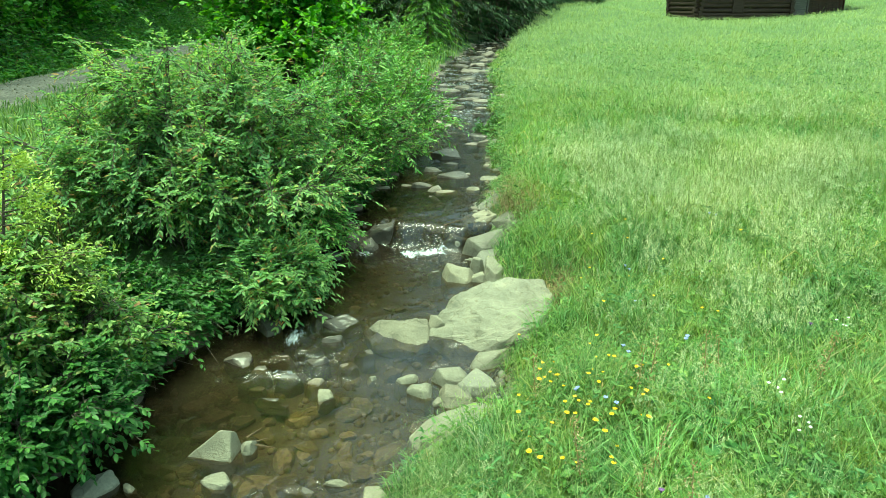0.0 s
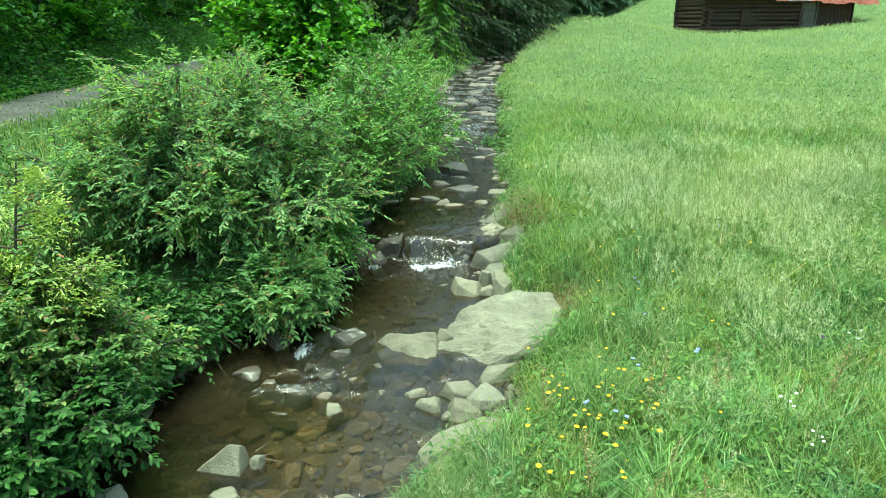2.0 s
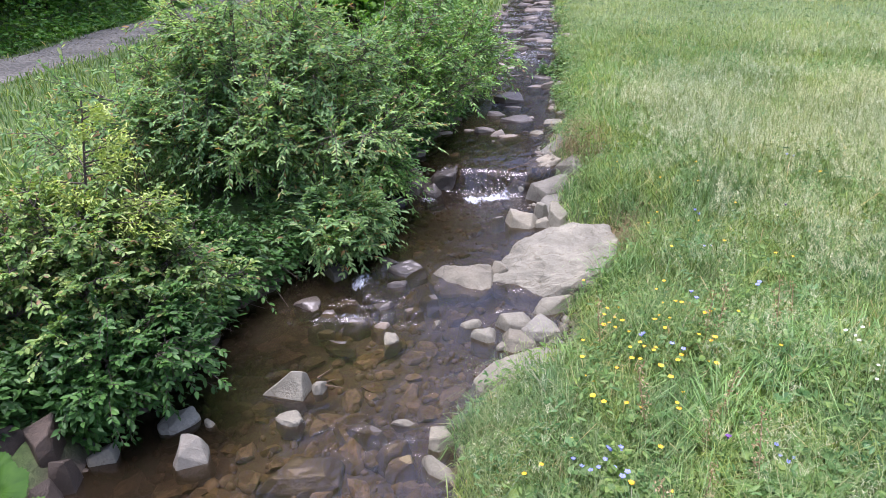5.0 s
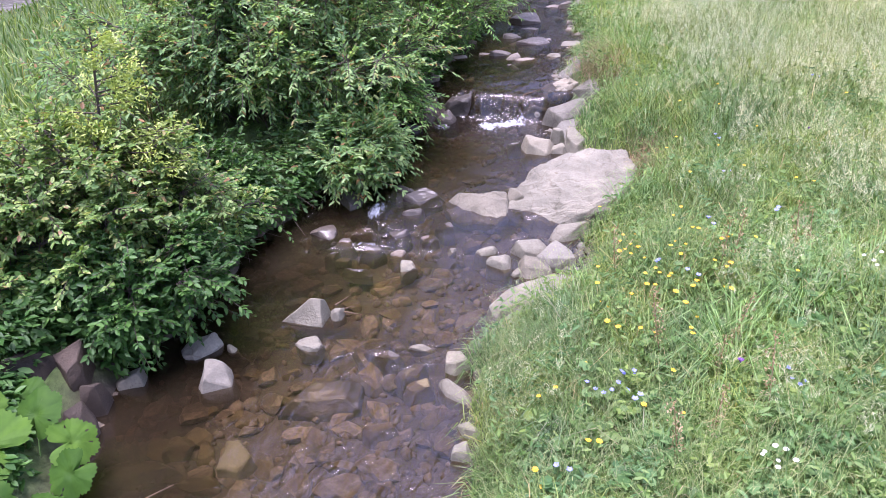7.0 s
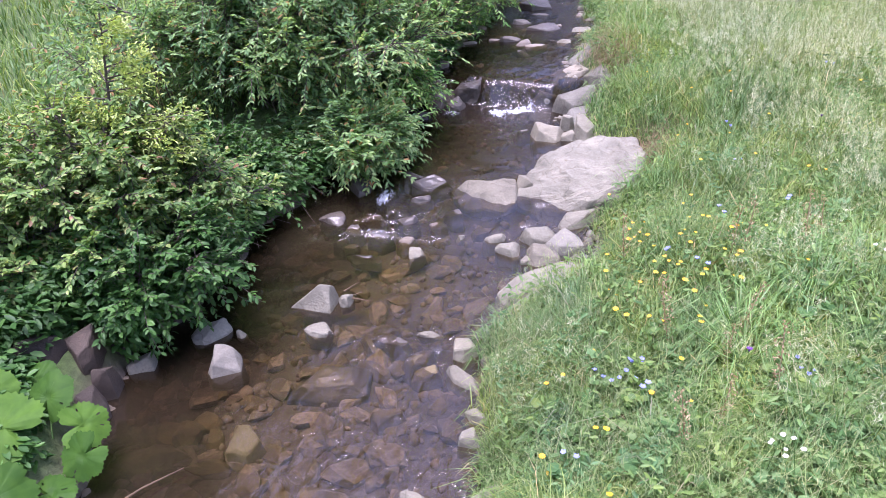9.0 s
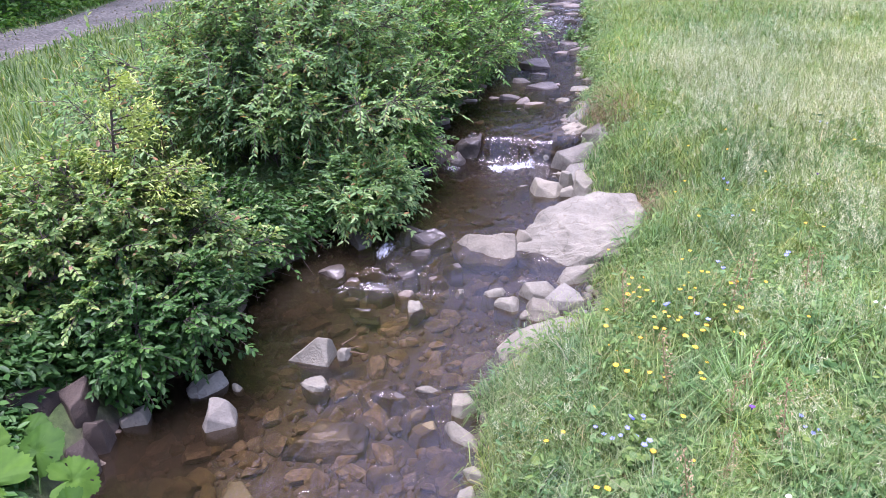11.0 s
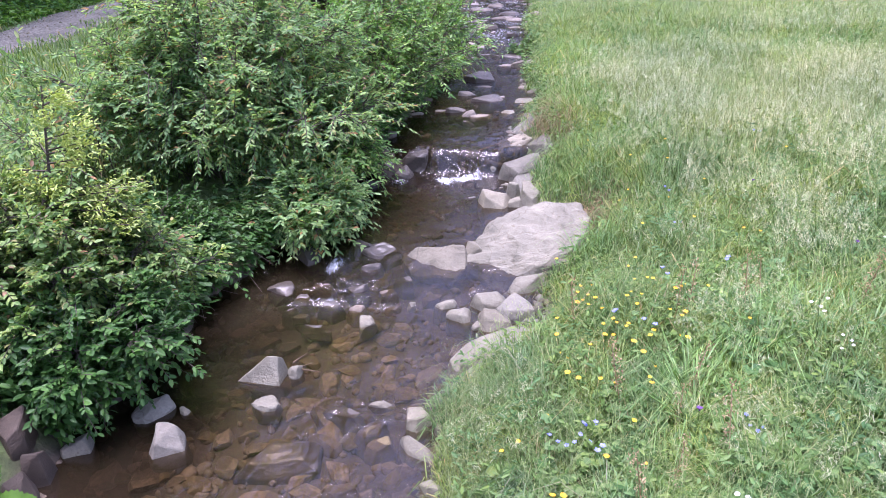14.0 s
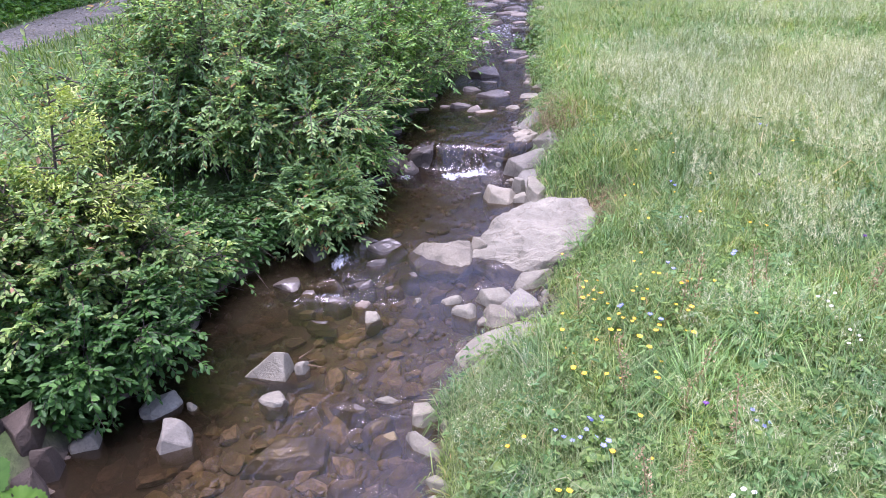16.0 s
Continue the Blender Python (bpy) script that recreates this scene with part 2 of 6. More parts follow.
GRASS_PALE = leaf_material("pale_seed_heads", (0.18, 0.25, 0.09), (0.27, 0.34, 0.14), (0.38, 0.43, 0.22), 0.5, (0.85, 1.1), 0.7, 0.3)
STALK = leaf_material("grass_stalks", (0.125, 0.19, 0.06), (0.205, 0.275, 0.10), (0.31, 0.37, 0.165), 0.8)
HERB = leaf_material("meadow_herb_leaves", (0.05, 0.118, 0.027), (0.1, 0.2, 0.049), (0.18, 0.295, 0.09), 0.9, (0.8, 1.15), 0.5, 0.3, None, 0.3, 0.985, 0.22)
DRY = leaf_material("dry_grass", (0.12, 0.085, 0.045), (0.2, 0.15, 0.085), (0.32, 0.25, 0.14), 2.0)
WILLOW = leaf_material("willow_leaves", (0.098, 0.22, 0.085), (0.202, 0.355, 0.138), (0.345, 0.505, 0.225), 0.9, (0.85, 1.15), 0.55, 0.5, (0.36, 0.22, 0.1), 0.3, 0.985)
ROSE = leaf_material("rose_leaves", (0.075, 0.165, 0.04), (0.155, 0.275, 0.07), (0.33, 0.44, 0.145), 1.6, (0.78, 1.2), 0.5, 0.36, (0.33, 0.2, 0.11), 0.35, 0.982)
TIPS = leaf_material("yellow_green_spruce_tips", (0.25, 0.36, 0.07), (0.35, 0.47, 0.12), (0.44, 0.54, 0.18), 2.0)
TIPS_DEEP = leaf_material("young_spruce_needles", (0.06, 0.17, 0.022), (0.12, 0.28, 0.036), (0.24, 0.42, 0.07), 0.8)
HAZEL = leaf_material("hazel_leaves", (0.048, 0.167, 0.013), (0.109, 0.302, 0.021), (0.210, 0.434, 0.041), 0.5, (0.75, 1.2), 0.45, 0.38)
FOREST = leaf_material("forest_leaves", (0.045, 0.15, 0.02), (0.095, 0.26, 0.032), (0.185, 0.375, 0.055), 0.3, (0.7, 1.2), 0.5, 0.32)
NEEDLES = leaf_material("spruce_needles", (0.010, 0.036, 0.010), (0.022, 0.066, 0.016), (0.06, 0.13, 0.03), 0.4, (0.75, 1.2), 0.55, 0.15)
NEEDLES_TIPPED = leaf_material("tipped_spruce_needles", (0.022, 0.07, 0.013), (0.085, 0.19, 0.03), (0.28, 0.41, 0.08), 0.5, (0.8, 1.2), 0.55, 0.2)
# needles bluer and paler: stands in for air haze, there is no volume
NEEDLES_HAZED = leaf_material("hazed_spruce_needles", (0.035, 0.085, 0.045), (0.055, 0.125, 0.065), (0.10, 0.19, 0.085), 0.3, (0.8, 1.2), 0.6, 0.15)
BUTTERBUR = leaf_material("butterbur_leaves", (0.026, 0.078, 0.009), (0.031, 0.088, 0.011), (0.04, 0.10, 0.014), 12, (0.78, 1.12), 0.6, 0.2, None, 0.12)
# paler copy of the butterbur green, for leaves that stand out as lit
BUTTERBUR_LIT = leaf_material("lit_butterbur_leaves", (0.05, 0.125, 0.014), (0.06, 0.14, 0.017), (0.07, 0.155, 0.02), 12, (0.78, 1.12), 0.6, 0.25, None, 0.12)
# dark bank herbs; on the shrubs this dark green paints shaded foliage
BANK_LEAF = leaf_material("dark_and_shaded_bank_leaves", (0.022, 0.074, 0.014), (0.042, 0.120, 0.023), (0.078, 0.182, 0.04), 1.5, (0.7, 1.2), 0.5, 0.25, None, 0.3)
WILLOW_LIGHT = leaf_material("light_willow_leaves", (0.057, 0.162, 0.030), (0.138, 0.313, 0.062), (0.287, 0.488, 0.124), 0.9, (0.75, 1.2), 0.45, 0.3, (0.24, 0.15, 0.08))
BARK = bark_material("grey_brown_bark", (0.05, 0.038, 0.028), (0.16, 0.13, 0.10))
TWIG = bark_material("brown_twig", (0.06, 0.04, 0.022), (0.14, 0.095, 0.05))
LOGS = wood_material("dark_weathered_logs", (0.022, 0.012, 0.01), (0.075, 0.042, 0.033))
BOARDS = wood_material("grey_weathered_boards", (0.06, 0.05, 0.05), (0.17, 0.15, 0.15))
YELLOW = plain_material("yellow_petals", (0.9, 0.5, 0.005))
BLUE = plain_material("blue_petals", (0.30, 0.33, 0.75))
WHITE = plain_material("white_petals", (0.8, 0.8, 0.76))
PLUME = leaf_material("whitish_panicles", (0.34, 0.395, 0.235), (0.46, 0.51, 0.325), (0.57, 0.605, 0.42), 0.5, (0.85, 1.1), 0.7, 0.3)
SPIKE = leaf_material("brown_seed_spikes", (0.270, 0.182, 0.102), (0.446, 0.322, 0.189), (0.621, 0.504, 0.319), 2.0)
PURPLE = plain_material("purple_petals", (0.13, 0.045, 0.2))
STEM = plain_material("green_stems", (0.10, 0.2, 0.04))

# ---------------------------------------------------------------- the lie of the land
STREAM_Y = [-30, 0.5, 2.4, 3.2, 3.8, 4.3, 4.8, 5.4, 6.0, 6.6, 7.0, 8.1, 8.6, 10, 12, 14, 20, 26, 33, 45, 60, 120]
STREAM_L = [-3.0, -2.6, -2.6, -2.8, -2.7, -2.65, -2.6, -2.4, -2.1, -2.0, -1.9, -1.6, -1.3, -0.9, -0.6, -0.4, -0.6, 0.0, 1.2, 3.2, 8, 30]
STREAM_R = [-0.6, -0.4, -0.35, -0.3, -0.38, 0.26, 0.42, 0.5, 0.95, 1.05, 0.6, 0.5, 0.5, 0.75, 0.95, 1.1, 1.5, 1.8, 2.7, 4.8, 10, 33]
LEVEL_Y = [-30, 5.15, 5.55, 5.92, 6.2, 8.37, 8.44, 8.5, 9.0, 60, 120]
LEVEL_Z = [-0.15, 0.0, 0.05, 0.09, 0.16, 0.18, 0.33, 0.45, 0.5, 1.78, 4.0]


def wobble(x, y, s, seed=0.0):
    """Cheap smooth noise from a few crossed waves, about -1 to 1."""
    x, y = np.asarray(x, float) / s + seed, np.asarray(y, float) / s - seed * 1.7
    return (np.sin(1.1 * x + 1.7 * np.sin(0.9 * y + seed)) * np.cos(1.3 * y - 0.6 * np.sin(1.7 * x))
            + 0.5 * np.sin(2.7 * x + 2.1 * y + np.sin(2.3 * y)) + 0.3 * np.cos(4.9 * x - 4.3 * y + 2 * np.sin(1.9 * x))) / 1.6


def shore(y):
    w = 0.06 * np.sin(3.1 * y) + 0.05 * np.sin(7.7 * y + 1)
    return np.interp(y, STREAM_Y, STREAM_L) + w, np.interp(y, STREAM_Y, STREAM_R) + 0.05 * np.sin(2.3 * y + 2) + 0.05 * np.sin(5.3 * y + 1) + 0.03 * np.sin(11.0 * y) + (0.10 * np.sin(1.3 * y + 1) + 0.07 * np.sin(3.7 * y)) * np.clip((y - 9) / 3, 0, 1)


def water_level(y):
    return np.interp(y, LEVEL_Y, LEVEL_Z)


def road_middle(y):
    return -11.2 - 0.012 * (np.asarray(y, float) - 19)


def land(x, y):
    """Height of the ground."""
    x, y = np.asarray(x, float), np.asarray(y, float)
    left, right = shore(y)
    wl = water_level(y)
    dr, dl = x - right, left - x
    yy = np.clip(y, -20, 200)
    far = np.clip(yy - 20, 0, 45)
    cross = 0.03 + 0.02 * np.clip((yy - 20) / 25, 0, 1)
    meadow = 0.47 + 0.025 * np.maximum(yy, 0) + cross * np.clip(dr, 0, 60) + 0.0004 * far ** 2 + 0.05 * wobble(x, y, 1.6) + 0.02 * wobble(x, y, 0.5, 3)
    meadow = meadow + 0.15 * np.clip(x - 14, 0, 80) * np.clip((y - 50) / 22, 0, 1)
    meadow = meadow + 1.0 * np.exp(-((x - 8.6) / 4.0) ** 2 - ((y - 47) / 8.5) ** 2) + 0.32 * np.exp(-((x - 4.6) / 2.2) ** 2 - ((y - 35) / 5.0) ** 2)
    meadow = meadow - 0.45 * np.exp(-((x - 20.5) / 7.5) ** 2 - ((y - 47) / 7.0) ** 2)
    bank_r = wl - 0.05 + (np.maximum(meadow, wl + 0.2) - wl + 0.05) * (1 - np.exp(-np.clip(dr, 0, 99) / 0.38))
    mead_l = 0.45 + 0.016 * np.maximum(yy, 0) + 0.02 * np.clip(dl, 0, 14) + 0.05 * wobble(x, y, 1.9, 5)
    past = np.clip(road_middle(y) - 2.2 - x, 0, 400)
    mead_l = mead_l + 0.42 * np.minimum(past, 60) + 0.15 * np.maximum(past - 60, 0)
    bank_l = wl - 0.05 + (np.maximum(mead_l, wl + 0.2) - wl + 0.05) * (1 - np.exp(-np.clip(dl, 0, 99) / 0.3))
    mid = np.clip(np.minimum(-dr, -dl), 0, 9)
    bed = wl - 0.05 - 0.13 * (1 - np.exp(-mid / 0.25)) + 0.03 * wobble(x, y, 0.35, 2)
    z = np.where(dr > 0, bank_r, np.where(dl > 0, bank_l, bed))
    # wooded hills behind
    return z + 0.3 * np.clip(y - 75, 0, 200) * np.clip((y - 75) / 60, 0, 1)


def spaced(*runs):
    vals = []
    for a, b, step in runs:
        vals += list(np.arange(a, b, step))
    return np.array(vals + [runs[-1][1]])


def mesh_from(name, verts, faces, material, smooth=True):
    """A mesh object from arrays: verts (n, 3), faces (m, 3 or 4)."""
    me = bpy.data.meshes.new(name)
    verts, faces = np.asarray(verts, np.float32), np.asarray(faces, np.int32)
    k = faces.shape[1]
    me.vertices.add(len(verts))
    me.vertices.foreach_set("co", verts.ravel())
    me.loops.add(faces.size)
    me.loops.foreach_set("vertex_index", faces.ravel())
    me.polygons.add(len(faces))
    me.polygons.foreach_set("loop_start", np.arange(0, faces.size, k, dtype=np.int32))
    me.polygons.foreach_set("use_smooth", np.full(len(faces), smooth))
    me.materials.append(material)
    me.update(calc_edges=True)
    return me


def sheet(xs, ys, height):
    gx, gy = np.meshgrid(xs, ys)
    gz = height(gx, gy)
    nx, ny = len(xs), len(ys)
    i = np.arange(nx * ny).reshape(ny, nx)
    faces = np.stack([i[:-1, :-1], i[:-1, 1:], i[1:, 1:], i[1:, :-1]], -1).reshape(-1, 4)
    return np.stack([gx, gy, gz], -1).reshape(-1, 3), faces


def attribute(me, name, values):
    a = me.attributes.new(name, "FLOAT", "POINT")
    a.data.foreach_set("value", np.asarray(values, np.float32))


def part(name, bm, material, parent, label=""):
    """Links a bmesh, or a ready mesh, as one mesh object under a thing or a part."""
    if isinstance(bm, bmesh.types.BMesh):
        me = bpy.data.meshes.new(name)
        bm.to_mesh(me)
        bm.free()
        me.materials.append(material)
    else:
        me = bm
    ob = new(name, me)
    ob.parent = parent
    return tagged(ob, label)


xs = spaced((-600, -60, 30), (-60, -16, 1.5), (-16, -3.6, 0.4), (-3.6, 1.6, 0.065), (1.6, 8, 0.2), (8, 60, 1.5), (60, 600, 30))
ys = spaced((-300, -12, 20), (-12, 1.5, 0.5), (1.5, 10, 0.065), (10, 22, 0.2), (22, 80, 0.8), (80, 700, 25))
v, f = sheet(xs, ys, land)
me = mesh_from("ground", v, f, GROUND)
gl, gr_ = shore(v[:, 1])
edge = np.maximum(gl - v[:, 0], v[:, 0] - gr_)
attribute(me, "soil", np.clip(1.15 - edge / 0.22 + 0.35 * wobble(v[:, 0], v[:, 1], 0.2), 0, 1))
tagged(new("ground", me), "uneven green meadow ground with bare brown stream bed", "ground", kind="structure")

# ---------------------------------------------------------------- water
wy = spaced((-12, 1.5, 0.4), (1.5, 10.5, 0.03), (10.5, 26, 0.08), (26, 70, 0.4))
across = np.linspace(0, 1, 76)
gu, gy = np.meshgrid(across, wy)
wl_, wr_ = shore(gy)
gx = wl_ - 0.12 + (wr_ - wl_ + 0.24) * gu


def rough_water(x, y):
    """How broken the water is: 0 calm, 1 tumbling."""
    lip_y = 8.44 - 0.12 * np.sin(2.6 * x + 1.2)
    face = np.exp(-((y - lip_y) / 0.16) ** 2)
    threads = np.exp(-((x + 0.56) / 0.07) ** 2) + np.exp(-((x + 0.26) / 0.05) ** 2) + 0.9 * np.exp(-((x + 0.02) / 0.06) ** 2) + np.exp(-((x + 0.98) / 0.1) ** 2)
    chute = face * np.clip(threads, 0, 1)
    boil = np.exp(-((y - 8.16) / 0.13) ** 2 - ((x + 0.16) / 0.25) ** 2) + 0.75 * np.exp(-((y - 8.06) / 0.2) ** 2 - ((x + 0.42 + 0.5 * (y - 8.06)) / 0.1) ** 2) + 0.7 * np.exp(-((y - 8.14) / 0.16) ** 2 - ((x + 0.98) / 0.14) ** 2) + 0.45 * np.exp(-((y - 7.85) / 0.16) ** 2 - ((x + 0.75) / 0.3) ** 2)
    small = np.exp(-((y - 5.98) / 0.17) ** 2) * np.exp(-((x + 1.42 - 0.3 * (y - 5.98)) / 0.1) ** 2)
    riffle = np.exp(-((y - 5.42) / 0.07) ** 2) * np.exp(-((x + 1.42) / 0.3) ** 2) + 0.5 * np.exp(-((y - 5.36) / 0.06) ** 2) * np.exp(-((x + 0.85) / 0.25) ** 2)
    upstream = np.clip((y - 10) / 6, 0, 1) * 0.35
    return chute, boil, small, riffle, upstream, face * np.exp(-((x + 0.45) / 0.6) ** 4)


ch, bo, sm, ri, up, fa = rough_water(gx, gy)
lip = 0.12 * np.sin(2.6 * gx + 1.2) + 0.06 * np.sin(7.3 * gx) + 0.05 * wobble(gx, gy, 0.15, 8)
gz = water_level(gy + lip) + 0.004 * wobble(gx, gy, 0.12) + (0.035 * fa + 0.025 * bo + 0.015 * sm + 0.015 * ri + 0.012 * up) * wobble(gx * 1.3, gy, 0.07, 4)
gz += 0.0015 * np.sin(gy * 30 + 5 * wobble(gx, gy, 0.5)) * np.clip((gy - 5.0) / 0.5, 0, 1)
iw = np.arange(gx.size).reshape(gx.shape)
wf = np.stack([iw[:-1, :-1], iw[:-1, 1:], iw[1:, 1:], iw[1:, :-1]], -1).reshape(-1, 4)
me = mesh_from("water", np.stack([gx, gy, gz], -1).reshape(-1, 3), wf, WATER)
# the upstream term: white bits, plus sky reflection on ripples painted as foam
attribute(me, "foam", (0.13 * ch + 0.6 * bo + 0.56 * sm + 0.38 * ri + 0.95 * up * (wobble(gx, gy, 0.45, 7) > 0.0)).ravel())
sl, sr = shore(gy)
across = (gx - sl) / (sr - sl)
attribute(me, "ripple", np.clip(0.26 + 0.22 * np.clip((across - 0.5) / 0.25, 0, 1) + 0.9 * fa + bo + sm + 0.9 * ri + 1.1 * np.exp(-((gy - 5.7) / 0.36) ** 2 - ((gx + 1.3) / 0.42) ** 2) + 6.0 * up + 0.1 * np.exp(-((gx + 0.4) / 0.55) ** 2) + 0.5 * np.exp(-((gx + 0.95) / 0.5) ** 2 - ((gy - 3.9) / 0.35) ** 2) + 0.2 * wobble(gx, gy, 0.4, 3) - 0.4 * np.clip((0.35 - across) / 0.2, 0, 1) * np.clip((4.2 - gy) / 0.6, 0, 1), 0.06, 4.0).ravel())
# darker tint along the left bank paints the bushes' shade; bed no deeper
near_ = np.clip((6.0 - gy) / 1.0, 0, 1)
shade_ = near_ * (np.clip((0.42 - across) / 0.25, 0, 1) + 0.12 * np.clip((across - 0.62) / 0.2, 0, 1)) + (1 - near_) * 0.5
attribute(me, "depth", np.clip(shade_ + 0.2 * wobble(gx, gy, 0.5, 5), 0, 1).ravel())
tagged(new("water", me), "clear shallow brownish stream water with ripples and white water", "water", kind="structure")

# ---------------------------------------------------------------- road
ry_ = np.arange(-40, 90, 0.5)
ru = np.linspace(-1.15, 1.15, 9)
gu, gy = np.meshgrid(ru, ry_)
gx = road_middle(gy) + gu + 0.15 * np.sin(gy * 0.8) * np.abs(gu)
gz = land(gx, gy) + 0.03 - 0.03 * (np.abs(gu) > 1.1)
iw = np.arange(gx.size).reshape(gx.shape)
wf = np.stack([iw[:-1, :-1], iw[:-1, 1:], iw[1:, 1:], iw[1:, :-1]], -1).reshape(-1, 4)
tagged(new("road", mesh_from("road", np.stack([gx, gy, gz], -1).reshape(-1, 3), wf, GRAVEL)), "narrow grey gravel track with grassy edges", "road", kind="structure")

# ---------------------------------------------------------------- rocks


def rock_mesh(name, size, seed, detail, planes=13, tilt=0.0, rough=0.04, flat_top=0.0, top=None):
    """An angular stone: a ball cut by random planes, roughened, its base at z = 0 pulled a little below."""
    rng = np.random.RandomState(seed)
    bm = bmesh.new()
    bmesh.ops.create_icosphere(bm, subdivisions=detail, radius=1)
    bm.verts.ensure_lookup_table()
    d = np.array([v.co for v in bm.verts])
    nrm = rng.normal(size=(planes, 3))
    nrm /= np.linalg.norm(nrm, axis=1)[:, None]
    h = rng.uniform(0.5, 0.85, planes)
    nrm[1:6, 2] *= 0.2
    nrm[1:6] /= np.linalg.norm(nrm[1:6], axis=1)[:, None]
    h[1:6] = rng.uniform(0.5, 0.75, 5)
    if flat_top:
        nrm[0] = (*top, 1) if top else (0.12 * rng.normal(), 0.12 * rng.normal(), 1)
        nrm[0] /= np.linalg.norm(nrm[0])
        h[0] = flat_top
    dots = d @ nrm.T
    r = np.where(dots > 0.05, h / np.maximum(dots, 0.05), 9.0)
    r = np.minimum(-np.log(np.exp(-110 * r).sum(1) + math.exp(-110 * 1.05)) / 110, 1.05) * 1.12
    p = d * r[:, None]
    off = Vector((seed * 3.7, seed * 1.3, 0))
    for v, q in zip(bm.verts, p):
        k = 1 + rough * 2 * noise.fractal(Vector(q) * 2.2 + off, 0.9, 2.1, 5)
        q = Vector(q) * k
        s = 1 + 0.012 * math.sin((q.z + 0.3 * q.x) * 22 + seed) * rough / 0.05
        v.co = Vector((q.x * size[0] / 2 * s, q.y * size[1] / 2 * s, q.z * size[2]))
    if tilt:
        bmesh.ops.rotate(bm, verts=bm.verts, matrix=Matrix.Rotation(tilt, 3, "Y"))
    me = bpy.data.meshes.new(name)
    bm.to_mesh(me)
    bm.free()
    for poly in me.polygons:
        poly.use_smooth = False
    me.set_sharp_from_angle(angle=radians(28))
    for poly in me.polygons:
        poly.use_smooth = True
    return me


def rock(x, y, z, w, d, h, turn=0, seed=1, material=None, label="pale grey slate rock at the water's edge", detail=4, tilt=0.0, flat_top=0.0, planes=13, name="rock", top=None, rough=0.045):
    """A stone whose middle sits at z with h above it."""
    me = rock_mesh(name, (w, d, h * 0.68), seed, detail, planes, tilt, rough, flat_top=flat_top, top=top)
    me.materials.append(material or ROCK)
    ob = new(name, me)
    ob.matrix_world = pose(x, y, z, 0, 0, turn)
    return tagged(ob, label, "rock", "rocks along the stream")


def hull_rock(name, corners, at, turn, label, cuts=4, chips=0.012, material=None):
    """A broken block: the hull of its corners, edges knocked off, faces uneven."""
    bm = bmesh.new()
    for q in corners:
        bm.verts.new(q)
    bmesh.ops.convex_hull(bm, input=bm.verts)
    bmesh.ops.bevel(bm, geom=bm.edges[:], offset=chips * 0.9, segments=1, affect="EDGES", clamp_overlap=True)
    bmesh.ops.triangulate(bm, faces=bm.faces[:])
    bmesh.ops.subdivide_edges(bm, edges=bm.edges[:], cuts=cuts, use_grid_fill=True)
    for vert in bm.verts:
        c = vert.co
        big = noise.noise_vector(c * 5.3 + Vector((turn, 0, 0))) * chips * 1.7
        ridge = abs(noise.noise(Vector((c.x * 4 + c.y * 3, c.y * 9 - c.x * 5, c.z * 14)))) * chips * 1.6
        vert.co = c + big + noise.noise_vector(c * 17) * chips * 0.5 - Vector((0, 0, ridge))
    ob = part(name, bm, material or ROCK, None)
    ob.matrix_world = pose(*at, 0, 0, turn)
    return tagged(ob, label, "rock", "rocks along the stream")


def block(x, y, z, w, d, h, turn, seed, label, material=None, dip=(0.0, 0.0), chips=0.0, sides=5, table=0.72):
    """A broken stone: a many-cornered top that dips, slanting faces below it, crisp edges. table: how much of its width the top takes."""
    r = random.Random(seed)
    corners = []
    first_turn = r.uniform(0, 6.28)
    for k in range(sides):
        a = first_turn + 2 * math.pi * (k + r.uniform(-0.34, 0.34)) / sides
        c, q = math.cos(a), math.sin(a)
        flat = 1 / max(abs(c), abs(q)) ** 0.6 * r.uniform(0.8, 1.05)
        px_, py_ = c * w / 2 * flat, q * d / 2 * flat
        u = table * r.uniform(0.75, 1.2)
        corners.append((px_ * u, py_ * u, h * r.uniform(0.62, 1.1) + (dip[0] * px_ + dip[1] * py_) * u))
        corners.append((px_, py_, max(h * r.uniform(0.15, 0.55) + dip[0] * px_ + dip[1] * py_, -0.02)))
        corners.append((px_ * 1.12, py_ * 1.12, -0.14))
    return hull_rock("rock", corners, (x, y, z), turn, label, 5, chips or 0.004 + 0.01 * min(w, 0.5), material)


# the great slab and its broken-off nose
hull_rock("boulder", ((-0.56, -0.10, 0.1), (-0.08, -0.38, 0.09), (0.44, -0.32, 0.32), (0.72, 0.12, 0.43), (0.66, 0.42, 0.49), (0.1, 0.42, 0.47), (-0.2, 0.30, 0.40), (-0.42, 0.12, 0.27),
                      (-0.6, 0.05, -0.2), (-0.1, -0.43, -0.2), (0.55, -0.38, -0.2), (0.72, 0.2, -0.2), (-0.2, 0.42, -0.2)), (0.38, 6.10, 0.0), 2,
          "large pale grey sloping rock slab jutting into the stream", 13, 0.02)
hull_rock("boulder", ((-0.34, 0.08, 0.13), (-0.2, -0.12, 0.05), (0.2, -0.2, 0.06), (0.36, -0.1, 0.12), (0.08, 0.08, 0.27), (-0.16, 0.12, 0.24), (0.28, 0.14, 0.28), (-0.1, 0.3, 0.1), (0.3, 0.3, 0.12),
                      (0, 0, -0.2), (0.3, 0.2, -0.2), (-0.25, 0.1, -0.2)), (-0.46, 6.0, -0.03), -4, "pale grey cracked rock beside the large slab", 8, 0.017)
